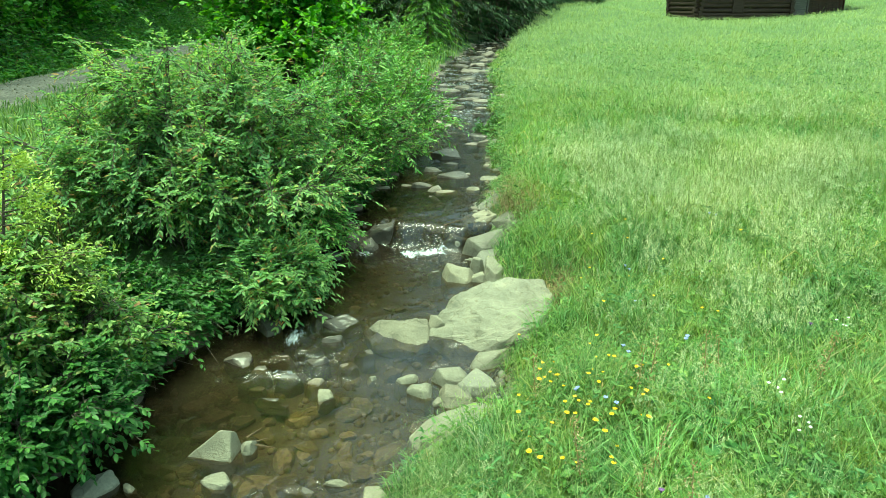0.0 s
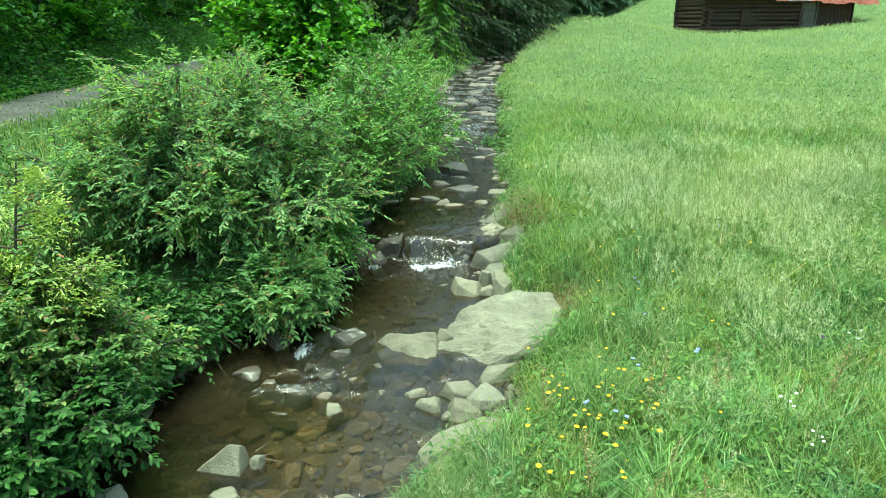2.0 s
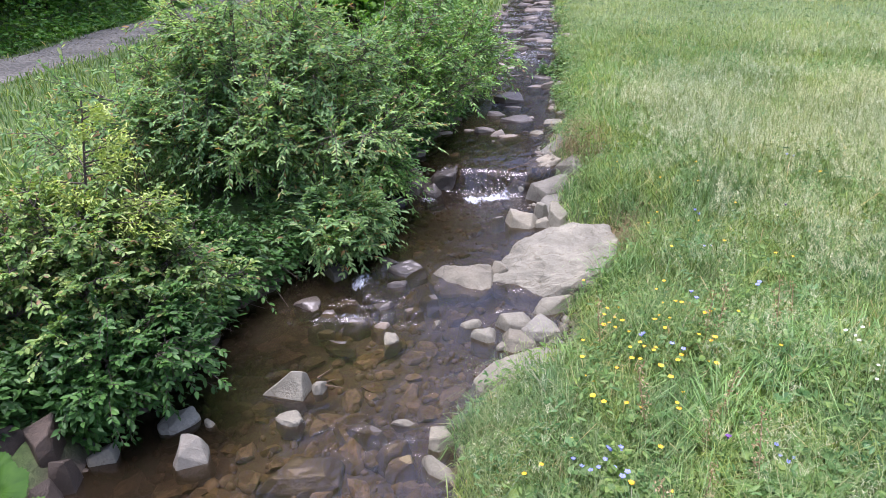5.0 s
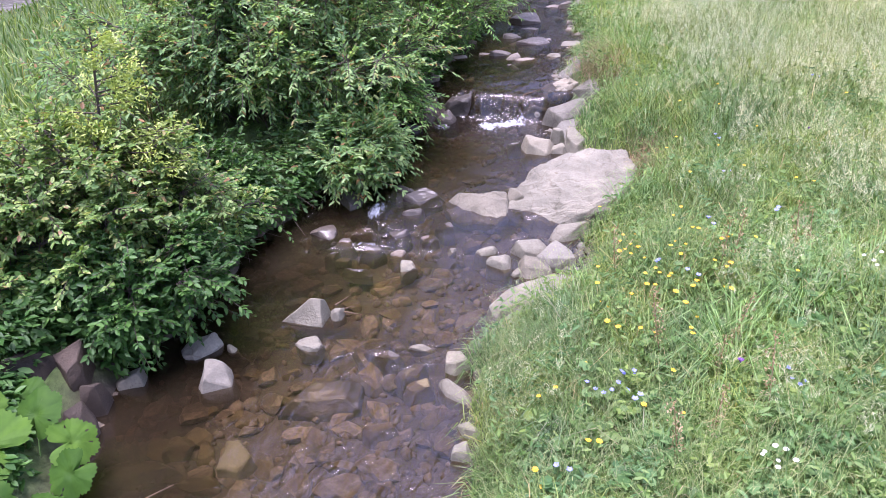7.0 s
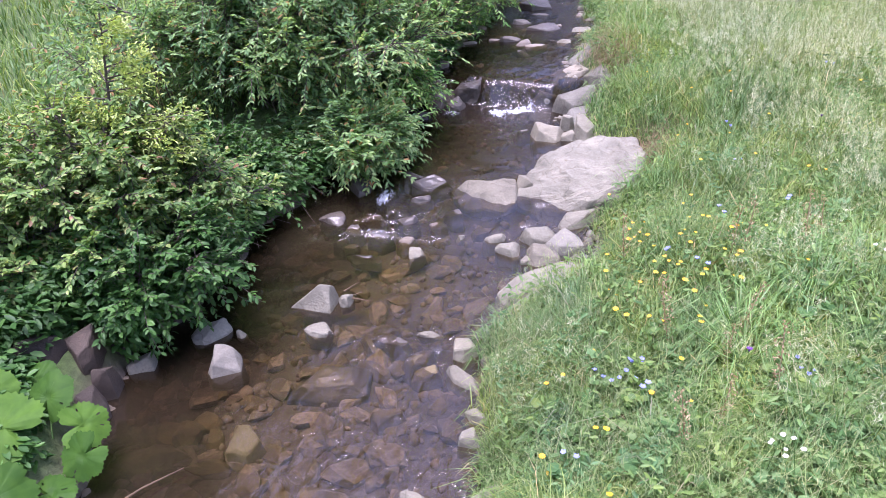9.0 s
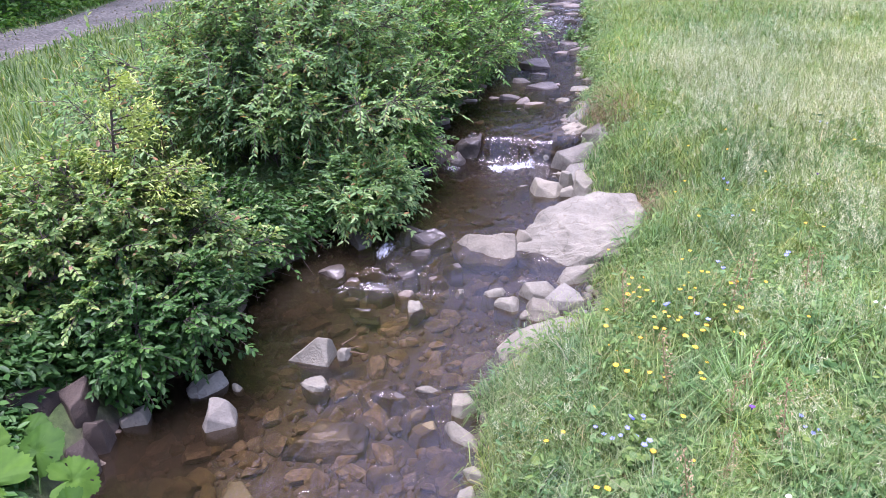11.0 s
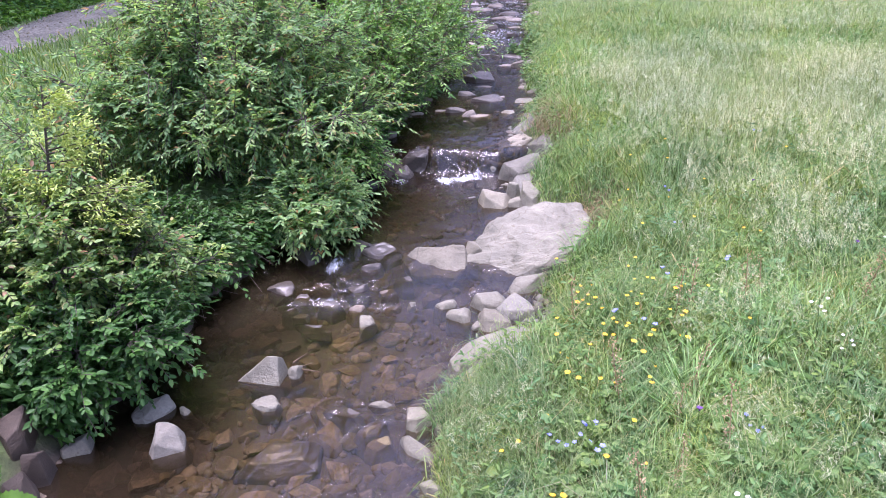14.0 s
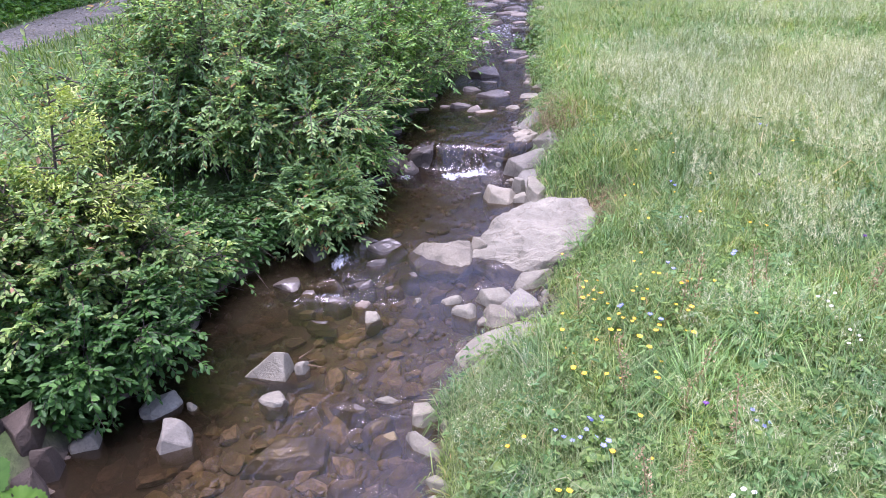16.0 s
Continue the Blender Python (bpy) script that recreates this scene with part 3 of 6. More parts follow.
block(0.42, 5.58, 0.02, 0.56, 0.28, 0.14, 32, 8, "low pale rock ledge under the grassy bank", None, (0.15, 0.2))
block(0.82, 5.86, 0.08, 0.62, 0.3, 0.18, 36, 18, "low grey rock ledge under the grassy bank", BEDROCK, (0.1, 0.25), table=0.86)
block(0.28, 5.48, -0.02, 0.24, 0.16, 0.08, 10, 9, "low pale rock below the slab")
block(-0.07, 6.12, -0.02, 0.26, 0.3, 0.25, 20, 94, "pale low rock between two larger rocks", None, (0.1, 0.2))
# stones in the near pool
hull_rock("rock", ((-0.20, -0.06, 0), (0.15, -0.10, 0), (0.17, 0.10, 0), (-0.12, 0.12, 0), (0.06, -0.01, 0.21), (0.14, 0.0, 0.20), (0.15, 0.07, 0.15), (-0.02, 0.08, 0.12), (0, 0, -0.1)),
          (-1.67, 4.30, -0.01), -4, "pale grey triangular rock standing in shallow water", 3, 0.006)
rock(-1.43, 4.33, -0.02, 0.15, 0.13, 0.13, 40, 12, label="small white stone in shallow water")
block(-2.12, 3.55, -0.04, 0.28, 0.26, 0.17, 24, 37, "angular grey block of rock in the stream", BEDROCK, (0.1, 0.4), 0.007, 6, 0.6)
rock(-2.36, 3.9, -0.03, 0.4, 0.32, 0.22, 70, 14, BEDROCK, label="rounded grey-brown stone by the bank", planes=26)
rock(-2.13, 3.90, -0.02, 0.11, 0.10, 0.08, 10, 15, label="small grey stone in the stream")
rock(-1.57, 3.97, -0.05, 0.25, 0.22, 0.16, 0, 16, label="small pale grey stone, half under water")
block(-1.37, 3.5, -0.19, 0.6, 0.32, 0.15, 12, 17, "flat brown slab just under the water", ROCK_WET, (0.0, 0.1))
block(-0.76, 3.72, -0.12, 0.28, 0.22, 0.12, 50, 18, "rough brown stone awash in the stream", ROCK_MOSS, (0.1, 0.1), 0.012)
block(-1.02, 3.92, -0.13, 0.44, 0.17, 0.12, -38, 118, "long brown stone awash in the stream", ROCK_WET, (0.1, 0.2), 0.01)
block(-0.70, 3.58, -0.12, 0.24, 0.15, 0.115, 10, 119, "brown stone awash in the stream", ROCK_MOSS, (0.1, 0.1), 0.01)
block(-0.9, 3.2, -0.14, 0.24, 0.12, 0.12, 12, 120, "flat stone just under the water", ROCK_BED)
rock(-0.73, 3.95, -0.03, 0.18, 0.09, 0.07, 8, 19, label="small flat pale stone in the stream")
block(-0.44, 3.47, -0.04, 0.36, 0.11, 0.10, -36, 20, "long pale stone lying at the bank", None, (-0.08, 0.25))
block(-0.45, 3.76, -0.03, 0.24, 0.2, 0.13, 15, 22, "pale stone under overhanging grass", None, (0.2, 0.1))
block(-0.32, 3.13, -0.04, 0.21, 0.11, 0.11, -38, 23, "pale angular stone at the bank", None, (0.0, 0.3))
block(-0.36, 2.94, -0.04, 0.18, 0.12, 0.10, 14, 24, "pale angular stone at the bank", None, (0.1, 0.2))
block(-0.30, 3.66, -0.02, 0.08, 0.07, 0.07, 50, 121, "small pale stone under overhanging grass")
rock(-0.14, 2.44, 0.0, 0.34, 0.28, 0.2, 0, 25, label="smooth whitish stone under the bank")
rock(-0.61, 2.48, -0.04, 0.22, 0.18, 0.11, 0, 26, label="whitish stone in the stream")
block(-1.75, 2.92, -0.12, 0.3, 0.22, 0.11, -15, 27, "pale wet stone awash in the stream", None, (-0.15, 0.1))
rock(-2.20, 2.99, -0.14, 0.24, 0.2, 0.14, 0, 28, ROCK_MOSS, "ochre algae-covered stone under water")
block(-2.34, 2.77, -0.15, 0.56, 0.18, 0.125, 22, 29, "long brown slab with a pale edge under water", ROCK_BED, (0.0, 0.15))
# stones of the grassy bank
block(0.06, 4.50, 0.0, 0.68, 0.34, 0.17, 12, 131, "pale grey flat rock below the flowery bank", None, (0.22, 0.25), 0.007, 7, 0.85)
block(0.12, 4.22, 0.0, 0.6, 0.28, 0.15, 20, 132, "pale grey flat rock below the flowery bank", None, (0.25, 0.25), 0.007, 7, 0.85)
block(0.34, 4.66, 0.0, 0.3, 0.22, 0.2, 30, 133, "grey rock under the flowery bank", BEDROCK, (0.25, 0.2))
block(-0.31, 5.31, -0.01, 0.25, 0.10, 0.08, 8, 43, "small flat white stone in the stream", None, (0.1, 0.0))
block(-0.20, 5.12, -0.03, 0.25, 0.2, 0.12, -14, 44, "pale blocky stone of a small heap", None, (0.0, 0.25))
block(0.06, 5.27, -0.02, 0.42, 0.24, 0.16, 6, 45, "pale flat stone of a small heap", None, (-0.1, 0.3))
block(0.10, 5.03, -0.03, 0.33, 0.28, 0.13, 18, 46, "pale blocky stone of a small heap", None, (0.05, 0.2))
block(0.29, 5.12, 0.0, 0.3, 0.34, 0.15, 40, 90, "grey stone of a small heap under the grass", BEDROCK, (0.2, 0.1), table=0.86)
block(-0.05, 4.96, -0.03, 0.13, 0.10, 0.08, 70, 91, "small pale stone of a heap")
block(0.16, 4.79, -0.03, 0.18, 0.13, 0.08, 25, 92, "small pale stone of a heap")
block(0.04, 4.76, -0.03, 0.12, 0.09, 0.06, 65, 47, "small pale stone of a heap")
block(0.24, 4.68, -0.02, 0.14, 0.10, 0.07, 5, 48, "small pale stone of a heap")
rock(-0.62, 5.33, 0.0, 0.09, 0.08, 0.07, 0, 49, label="small white stone in the stream")
rock(-0.99, 5.09, -0.06, 0.2, 0.18, 0.15, 20, 50, label="small pale-topped stone in the stream")
rock(-1.59, 5.22, -0.04, 0.2, 0.13, 0.08, -8, 51, label="small flat grey stone in the stream")
rock(-1.43, 5.05, -0.07, 0.36, 0.22, 0.1, -15, 52, ROCK_WET, "flat dark wet stone in the stream")
# the pool and the little fall above the slab
block(0.17, 7.31, 0.12, 0.46, 0.30, 0.18, -14, 53, "pale angular rock at the pool's edge", None, (-0.1, 0.28))
block(0.40, 7.24, 0.12, 0.22, 0.16, 0.13, 22, 54, "pale angular rock at the pool's edge", None, (0.0, 0.2))
block(0.56, 7.30, 0.14, 0.30, 0.32, 0.24, 30, 55, "pale angular rock at the pool's edge", None, (0.2, 0.1))
block(0.40, 7.52, 0.2, 0.17, 0.13, 0.16, 8, 154, "small white rock at the pool's edge", None, (0.1, 0.2))
block(-0.10, 7.53, 0.13, 0.17, 0.09, 0.06, 6, 56, "small pale stone in the pool")
block(0.2, 8.32, 0.1, 0.46, 0.30, 0.22, -12, 58, "pale rock ledge beside the little fall", None, (-0.15, 0.35))
block(0.55, 8.14, 0.12, 0.66, 0.42, 0.27, 18, 57, "grey rock ledge beside the little fall", BEDROCK, (0.2, 0.3), table=0.86)
block(0.55, 7.80, 0.08, 0.54, 0.40, 0.2, 24, 59, "grey rock ledge beside the little fall", BEDROCK, (0.3, 0.25), table=0.86)
block(0.46, 8.70, 0.24, 0.62, 0.46, 0.28, 30, 60, "grey layered rock beside the little fall", BEDROCK, (0.35, 0.15), table=0.86)
block(0.68, 9.02, 0.34, 0.62, 0.66, 0.26, 20, 157, "grey layered rock beside the little fall", BEDROCK, (0.4, 0.1), table=0.86)
block(0.78, 8.48, 0.3, 0.40, 0.46, 0.32, 8, 158, "grey layered rock under the bank", BEDROCK, (0.35, 0.1), table=0.86)
block(0.74, 9.5, 0.42, 0.34, 0.42, 0.18, 40, 159, "grey rock under the bank", BEDROCK, (0.3, 0.0), table=0.86)
block(-0.06, 8.60, 0.1, 0.44, 0.36, 0.34, 10, 61, "dark wet ledge under the little fall", ROCK_WET, (0.0, 0.15), 0.018, table=0.86)
block(-0.44, 8.63, 0.1, 0.46, 0.42, 0.33, -12, 62, "dark wet ledge under the little fall", ROCK_WET, (0.05, 0.15), 0.02, table=0.86)
block(-0.82, 8.56, 0.1, 0.42, 0.40, 0.34, 14, 63, "dark wet ledge under the little fall", ROCK_WET, (0.1, 0.2), 0.02, table=0.86)
block(-0.92, 8.28, 0.05, 0.30, 0.24, 0.24, 34, 161, "dark wet rock at the foot of the little fall", ROCK_WET, (0.2, 0.3), 0.016)
block(-1.22, 8.44, 0.06, 0.34, 0.34, 0.34, -20, 162, "dark wet rock under the bushes", ROCK_WET, (-0.2, 0.2), 0.016)
block(-1.34, 7.98, 0.05, 0.26, 0.3, 0.22, 50, 163, "dark wet rock under the bushes", ROCK_WET, (-0.3, 0.0))
block(-0.98, 6.24, 0.02, 0.46, 0.28, 0.2, 12, 64, "dark wet stone in a small cascade", ROCK_WET, (-0.1, 0.35), 0.014)
block(-1.66, 6.10, 0.0, 0.26, 0.34, 0.24, 40, 65, "dark stone under the bushes", ROCK_WET, (-0.3, 0.2))
block(-1.22, 6.34, 0.02, 0.34, 0.22, 0.17, -8, 66, "dark wet stone in a small cascade", ROCK_WET, (0.1, 0.2), 0.014)
block(-1.06, 5.96, -0.03, 0.30, 0.2, 0.14, 20, 164, "dark wet stone in a small cascade", ROCK_WET, (0.0, 0.3), 0.012)
block(-1.28, 5.84, -0.05, 0.34, 0.18, 0.14, -6, 165, "dark wet stone awash below a small cascade", ROCK_WET, (0.1, 0.2), 0.012)
rock(-1.85, 5.62, -0.02, 0.34, 0.28, 0.16, 10, 67, ROCK_WET, "dark stone under the bushes")
for k, (x, y, w, turn) in enumerate(((-1.5, 5.66, 0.3, 20), (-1.16, 5.62, 0.26, -30), (-1.62, 5.46, 0.24, 10), (-0.86, 5.56, 0.22, 40), (-1.36, 5.36, 0.3, -8), (-1.7, 5.3, 0.2, 60), (-1.1, 5.3, 0.24, 15), (-0.72, 5.74, 0.24, -20))):
    block(x, y, float(water_level(y)) - 0.1, w, w * 0.6, 0.105, turn, 170 + k, "dark wet stone awash in a riffle", ROCK_WET if k % 3 else ROCK_BED, (0.0, 0.2), 0.009)
# the stony foot of the bushy bank
block(-3.2, 3.24, 0.2, 0.3, 0.34, 0.3, -6, 95, "brown rust-stained rock in the bank", ROCK_RUST)
block(-3.02, 3.36, 0.06, 0.28, 0.3, 0.36, 10, 68, "big brown rust-stained rock in the bank", ROCK_RUST)
block(-2.82, 3.24, -0.06, 0.17, 0.24, 0.28, 8, 69, "brown rock in the bank", ROCK_RUST)
block(-2.76, 2.98, -0.06, 0.16, 0.3, 0.28, 0, 93, "brown rock in the bank", ROCK_RUST)
block(-2.72, 3.5, 0.0, 0.24, 0.14, 0.09, 14, 70, "grey flat rock at the foot of the bank", BEDROCK, (0.2, 0.1), table=0.86)
rock(-2.92, 3.62, 0.05, 0.3, 0.26, 0.2, 30, 71, ROCK_WET, "brown rock in the bank")
rock(-2.95, 2.85, 0.0, 0.25, 0.35, 0.22, 5, 72, ROCK_WET, "brown rock in the bank")
# flat stones across the upper reach
rock(0.13, 18.4, 0.66, 0.56, 0.40, 0.18, 5, 73, ROCK_FAR, flat_top=0.6, label="flat pale stone across the stream")
rock(0.78, 18.8, 0.68, 0.88, 0.48, 0.20, -4, 74, ROCK_FAR, flat_top=0.6, label="flat pale stone across the stream")
rock(0.96, 17.3, 0.64, 0.64, 0.40, 0.16, 8, 75, ROCK_FAR, flat_top=0.6, label="flat pale stone across the stream")
rock(0.22, 16.3, 0.60, 0.60, 0.36, 0.18, -10, 76, ROCK_WET, flat_top=0.6, label="flat dark stone across the stream")
rock(0.71, 22.7, 0.78, 0.72, 0.48, 0.22, 0, 77, ROCK_FAR, flat_top=0.6, label="flat pale stone across the stream")
rock(1.05, 25.0, 0.84, 0.96, 0.56, 0.24, 0, 78, ROCK_FAR, flat_top=0.6, label="flat pale stone across the stream")
rock(-0.15, 24.0, 0.82, 0.48, 0.40, 0.28, 0, 79, ROCK_FAR, label="pale stone at the edge of the stream")
rock(0.21, 14.2, 0.56, 0.38, 0.27, 0.16, 15, 80, ROCK_FAR, flat_top=0.6, label="flat pale stone in the stream")
rock(0.52, 13.1, 0.54, 0.40, 0.24, 0.15, -10, 81, ROCK_FAR, flat_top=0.6, label="flat pale stone in the stream")
rock(0.12, 11.55, 0.50, 0.40, 0.24, 0.15, -5, 82, ROCK_FAR, flat_top=0.6, label="flat pale stone in the stream")
rock(0.03, 12.5, 0.52, 0.26, 0.19, 0.13, 0, 83, ROCK_FAR, label="small stone in the stream")
rock(0.76, 11.5, 0.51, 0.19, 0.16, 0.13, 0, 84, ROCK_FAR, label="small stone in the stream")
rock(0.70, 10.6, 0.48, 0.4, 0.28, 0.13, 40, 85, label="pale stone at the bank", flat_top=0.7)
rock(0.45, 9.97, 0.5, 0.22, 0.16, 0.08, 0, 86, label="small stone in the stream")
rock(1.04, 12.9, 0.56, 0.40, 0.32, 0.22, 0, 87, ROCK_FAR, label="pale stone at the bank")
rock(1.4, 27.0, 0.90, 0.72, 0.48, 0.24, 0, 88, ROCK_FAR, label="flat pale stone across the stream", flat_top=0.6)
rock(1.85, 31.0, 1.00, 0.80, 0.56, 0.33, 0, 89, ROCK_FAR, label="pale stone across the stream")

r = random.Random(77)
for k in range(30):
    y = 9.6 + 20 * (k + r.random()) / 30
    le, ri_ = (float(q) for q in shore(y))
    x = le + (ri_ - le) * r.uniform(0.08, 0.95)
    w = r.uniform(0.28, 0.55) * (0.8 + y / 40)
    dark = r.random() < 0.4
    block(x, y, float(water_level(y)) - 0.03, w, w * r.uniform(0.4, 0.7), r.uniform(0.07, 0.13), r.uniform(-18, 18), 400 + k, "flat dark wet stone across the upper stream" if dark else "flat pale stone across the upper stream",
          ROCK_WET if dark else ROCK_FAR, (r.uniform(-0.1, 0.1), r.uniform(0.0, 0.2)), table=0.85)

# loose stones of the bed: the near ones single, the rest one mass
rng = np.random.RandomState(7)
bed = tagged(new("stream_bed"), "bed of flat brown stones under clear water", "stream bed", kind="structure")
kinds = []
for k in range(10):
    me = rock_mesh("stone", (1, 1, 1), 200 + k, 2, 9, flat_top=0.5)
    me.materials.append(ROCK_BED if k % 4 else ROCK_MOSS)
    kinds.append(me)
made = 0
while made < 300:
    y = rng.uniform(2.0, 5.3) if made < 270 else rng.uniform(5.3, 8)
    le, ri_ = shore(y)
    x = rng.uniform(float(le), float(ri_))
    s = 0.08 + 0.2 * rng.beta(1.3, 2.6)
    ob = new("stone", kinds[rng.randint(10)])
    ob.parent = bed
    ob.matrix_world = pose(x, y, float(land(x, y)) + 0.015, rng.normal(0, 7), rng.normal(0, 7), rng.uniform(0, 360)) @ Matrix.Diagonal((s * 1.35, s, s * 0.36, 1))
    made += 1


def merged(name, meshes, places, material):
    """Copies of small meshes at given matrices as one mesh."""
    vs, fs, n0 = [], [], 0
    data = []
    for me in meshes:
        co = np.empty(len(me.vertices) * 3, np.float32)
        me.vertices.foreach_get("co", co)
        ix = np.empty(len(me.polygons) * 3, np.int32)
        me.polygons.foreach_get("vertices", ix)
        data.append((co.reshape(-1, 3), ix.reshape(-1, 3)))
    for k, m in places:
        co, ix = data[k % len(data)]
        mm = np.array(m)
        vs.append(co @ mm[:3, :3].T + mm[:3, 3])
        fs.append(ix + n0)
        n0 += len(co)
    return mesh_from(name, np.concatenate(vs), np.concatenate(fs), material)


small = []
for k in range(5):
    small.append(rock_mesh("pebble", (1, 1, 1), 300 + k, 1 if k else 2, 8))
places = []
for k in range(1900):
    y = 1.6 + 9.5 * rng.rand() ** 1.3
    le, ri_ = shore(y)
    x = rng.uniform(float(le) - 0.05, float(ri_) + 0.05)
    s = 0.035 + 0.10 * rng.beta(1.2, 2.6)
    places.append((k, pose(x, y, float(land(x, y)), rng.normal(0, 8), rng.normal(0, 8), rng.uniform(0, 360)) @ Matrix.Diagonal((s * 1.3, s, s * 0.45, 1))))
tagged(part("pebbles", merged("pebbles", small, places, ROCK_BED), None, bed), kind="stuff")
places = []
for k in range(520):
    y = 9 + 32 * rng.rand() ** 1.2
    le, ri_ = shore(y)
    u = rng.rand()
    x = float(le) + (float(ri_) - float(le)) * (u if rng.rand() < 0.6 else (0.06 * rng.normal() + round(u)))
    s = (0.04 + 0.22 * rng.beta(1.0, 4.0)) * (1 + y / 50)
    places.append((k, pose(x, y, max(float(land(x, y)), float(water_level(y)) - 0.06) + 0.015, rng.normal(0, 8), rng.normal(0, 8), rng.uniform(-30, 30)) @ Matrix.Diagonal((s * 1.5, s, s * 0.5, 1))))
flat_ = [rock_mesh("pebble", (1, 1, 1), 320 + k, 1 if k % 2 else 2, 9, flat_top=0.5) for k in range(5)]
tagged(part("far_stones", merged("far_stones", flat_, places, ROCK_FAR), None, bed, "pale flat stones along the upper stream"), kind="stuff")
shards = [rock_mesh("pebble", (1, 1, 1), 360 + k, 2, 7, rough=0.02) for k in range(6)]
places = []
for k in range(300):
    y = rng.normal(5.0, 0.3) if k % 3 == 0 else rng.normal(8.0, 0.55) if k % 3 == 1 else rng.uniform(3.9, 9.6)
    le, ri_ = shore(y)
    x = float(ri_) + rng.normal(0, 0.09) - 0.05
    s = 0.025 + 0.085 * rng.beta(1.1, 2.8)
    places.append((k, pose(x, y, max(float(land(x, y)), float(water_level(y)) - 0.03), rng.normal(0, 15), rng.normal(0, 15), rng.uniform(0, 360)) @ Matrix.Diagonal((s * 1.3, s, s * 0.7, 1))))
tagged(part("bank_rubble", merged("bank_rubble", shards, places, BEDROCK), None, bed, "pale rubble at the waterline"), kind="stuff")

# ---------------------------------------------------------------- grass


def blades(name, x, y, height, width, lean, material, seed, curl=0.5, base=None, bowed=False, heading=None):
    """Bent tapering grass blades, one mesh: x, y, height, width, lean are arrays."""
    r = np.random.RandomState(seed)
    n = len(x)
    z = land(x, y) - 0.02 if base is None else base
    a = r.uniform(0, 2 * np.pi, n)
    # the wind and the ground's clumps bend neighbours alike
    a = np.where(r.rand(n) < 0.12, 3.0 * wobble(x, y, 0.45, 9) + 1.0 + r.normal(0, 0.6, n), a)
    if heading is not None:
        a = heading
    dx, dy = np.cos(a), np.sin(a)
    b = a + np.pi / 2 + r.normal(0, 0.5, n)
    wx, wy_ = np.cos(b) * width / 2, np.sin(b) * width / 2
    k = lean * height
    root = np.stack([x, y, z], -1)
    side = np.stack([wx, wy_, np.zeros(n)], -1)
    if bowed:
        # a leaf that rises, bows over and hangs its tip
        def at(u, up_):
            return np.stack([x + dx * k * u, y + dy * k * u, z + height * up_], -1)
        drop = np.clip(curl * lean, 0, 1)
        a1, a2, tip = at(0.12, 0.5), at(0.45, 0.88), at(1.0, 1.0 - 0.75 * drop)
        v = np.stack([root - side * 0.7, root + side * 0.7, a1 + side, a1 - side, a2 + side * 0.75, a2 - side * 0.75, tip], 1).reshape(-1, 3)
        i = np.arange(n)[:, None] * 7
        f = np.concatenate([i + q for q in ([0, 1, 2], [0, 2, 3], [3, 2, 4], [3, 4, 5], [5, 4, 6])], 1).reshape(-1, 3)
    else:
        mid = np.stack([x + dx * k * 0.3, y + dy * k * 0.3, z + height * 0.55], -1)
        tip = np.stack([x + dx * k, y + dy * k, z + height * (1 - curl * lean)], -1)
        v = np.stack([root - side * 0.7, root + side * 0.7, mid + side, mid - side, tip], 1).reshape(-1, 3)
        i = np.arange(n)[:, None] * 5
        f = np.concatenate([i + [0, 1, 2], i + [0, 2, 3], i + [3, 2, 4]], 1).reshape(-1, 3)
    return mesh_from(name, v, f, material)


def scatter(n, seed, near, far_, a0, a1, power=1.0):
    """Points in a fan round the bridge, thinning out with distance."""
    r = np.random.RandomState(seed)
    u = r.rand(n)
    d = near * (far_ / near) ** (u ** power)
    a = np.radians(r.uniform(a0, a1, n))
    return d * np.sin(a), d * np.cos(a), d, r


def on_meadow(x, y, gap=0.0):
    le, ri_ = shore(y)
    ledges = 0.34 * np.exp(-((y - 4.28) / 0.3) ** 2) + 0.12 * np.exp(-((y - 5.1) / 0.25) ** 2) + 0.16 * np.exp(-((y - 8.3) / 0.7) ** 2)
    return x > ri_ + gap + ledges


# the farthest band takes the blade colour with haze painted in
for name_, count, seed, near_, far_, low_, wide, bend in (("meadow_grass", 132000, 11, 1.6, 8, 0.10, 0.0026, True), ("far_meadow_grass", 80000, 12, 7.2, 18, 0.10, 0.0024, False), ("hazed_meadow_grass", 78000, 52, 14.5, 75, 0.12, 0.0034, False)):
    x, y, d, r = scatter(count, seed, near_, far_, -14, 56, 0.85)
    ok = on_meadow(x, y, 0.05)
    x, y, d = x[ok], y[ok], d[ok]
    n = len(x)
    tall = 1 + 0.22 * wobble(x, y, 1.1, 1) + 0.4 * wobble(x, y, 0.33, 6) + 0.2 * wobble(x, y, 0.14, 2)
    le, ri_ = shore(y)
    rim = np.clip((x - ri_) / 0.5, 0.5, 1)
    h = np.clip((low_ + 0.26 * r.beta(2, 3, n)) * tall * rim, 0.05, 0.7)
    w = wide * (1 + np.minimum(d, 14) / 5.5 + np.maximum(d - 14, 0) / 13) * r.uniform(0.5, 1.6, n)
    tagged(new(name_, blades(name_, x, y, h, w, r.uniform(0.3, 1.7, n) if bend else r.uniform(0.5, 2.0, n), GRASS if bend else GRASS_FAR if far_ < 20 else GRASS_HAZED, seed, 0.6, None, True)), "tall lush green summer meadow grass", "grass", kind="stuff")

# thin flowering stalks with pale heads
x, y, d, r = scatter(36000, 13, 2.2, 26, 0, 56, 0.75)
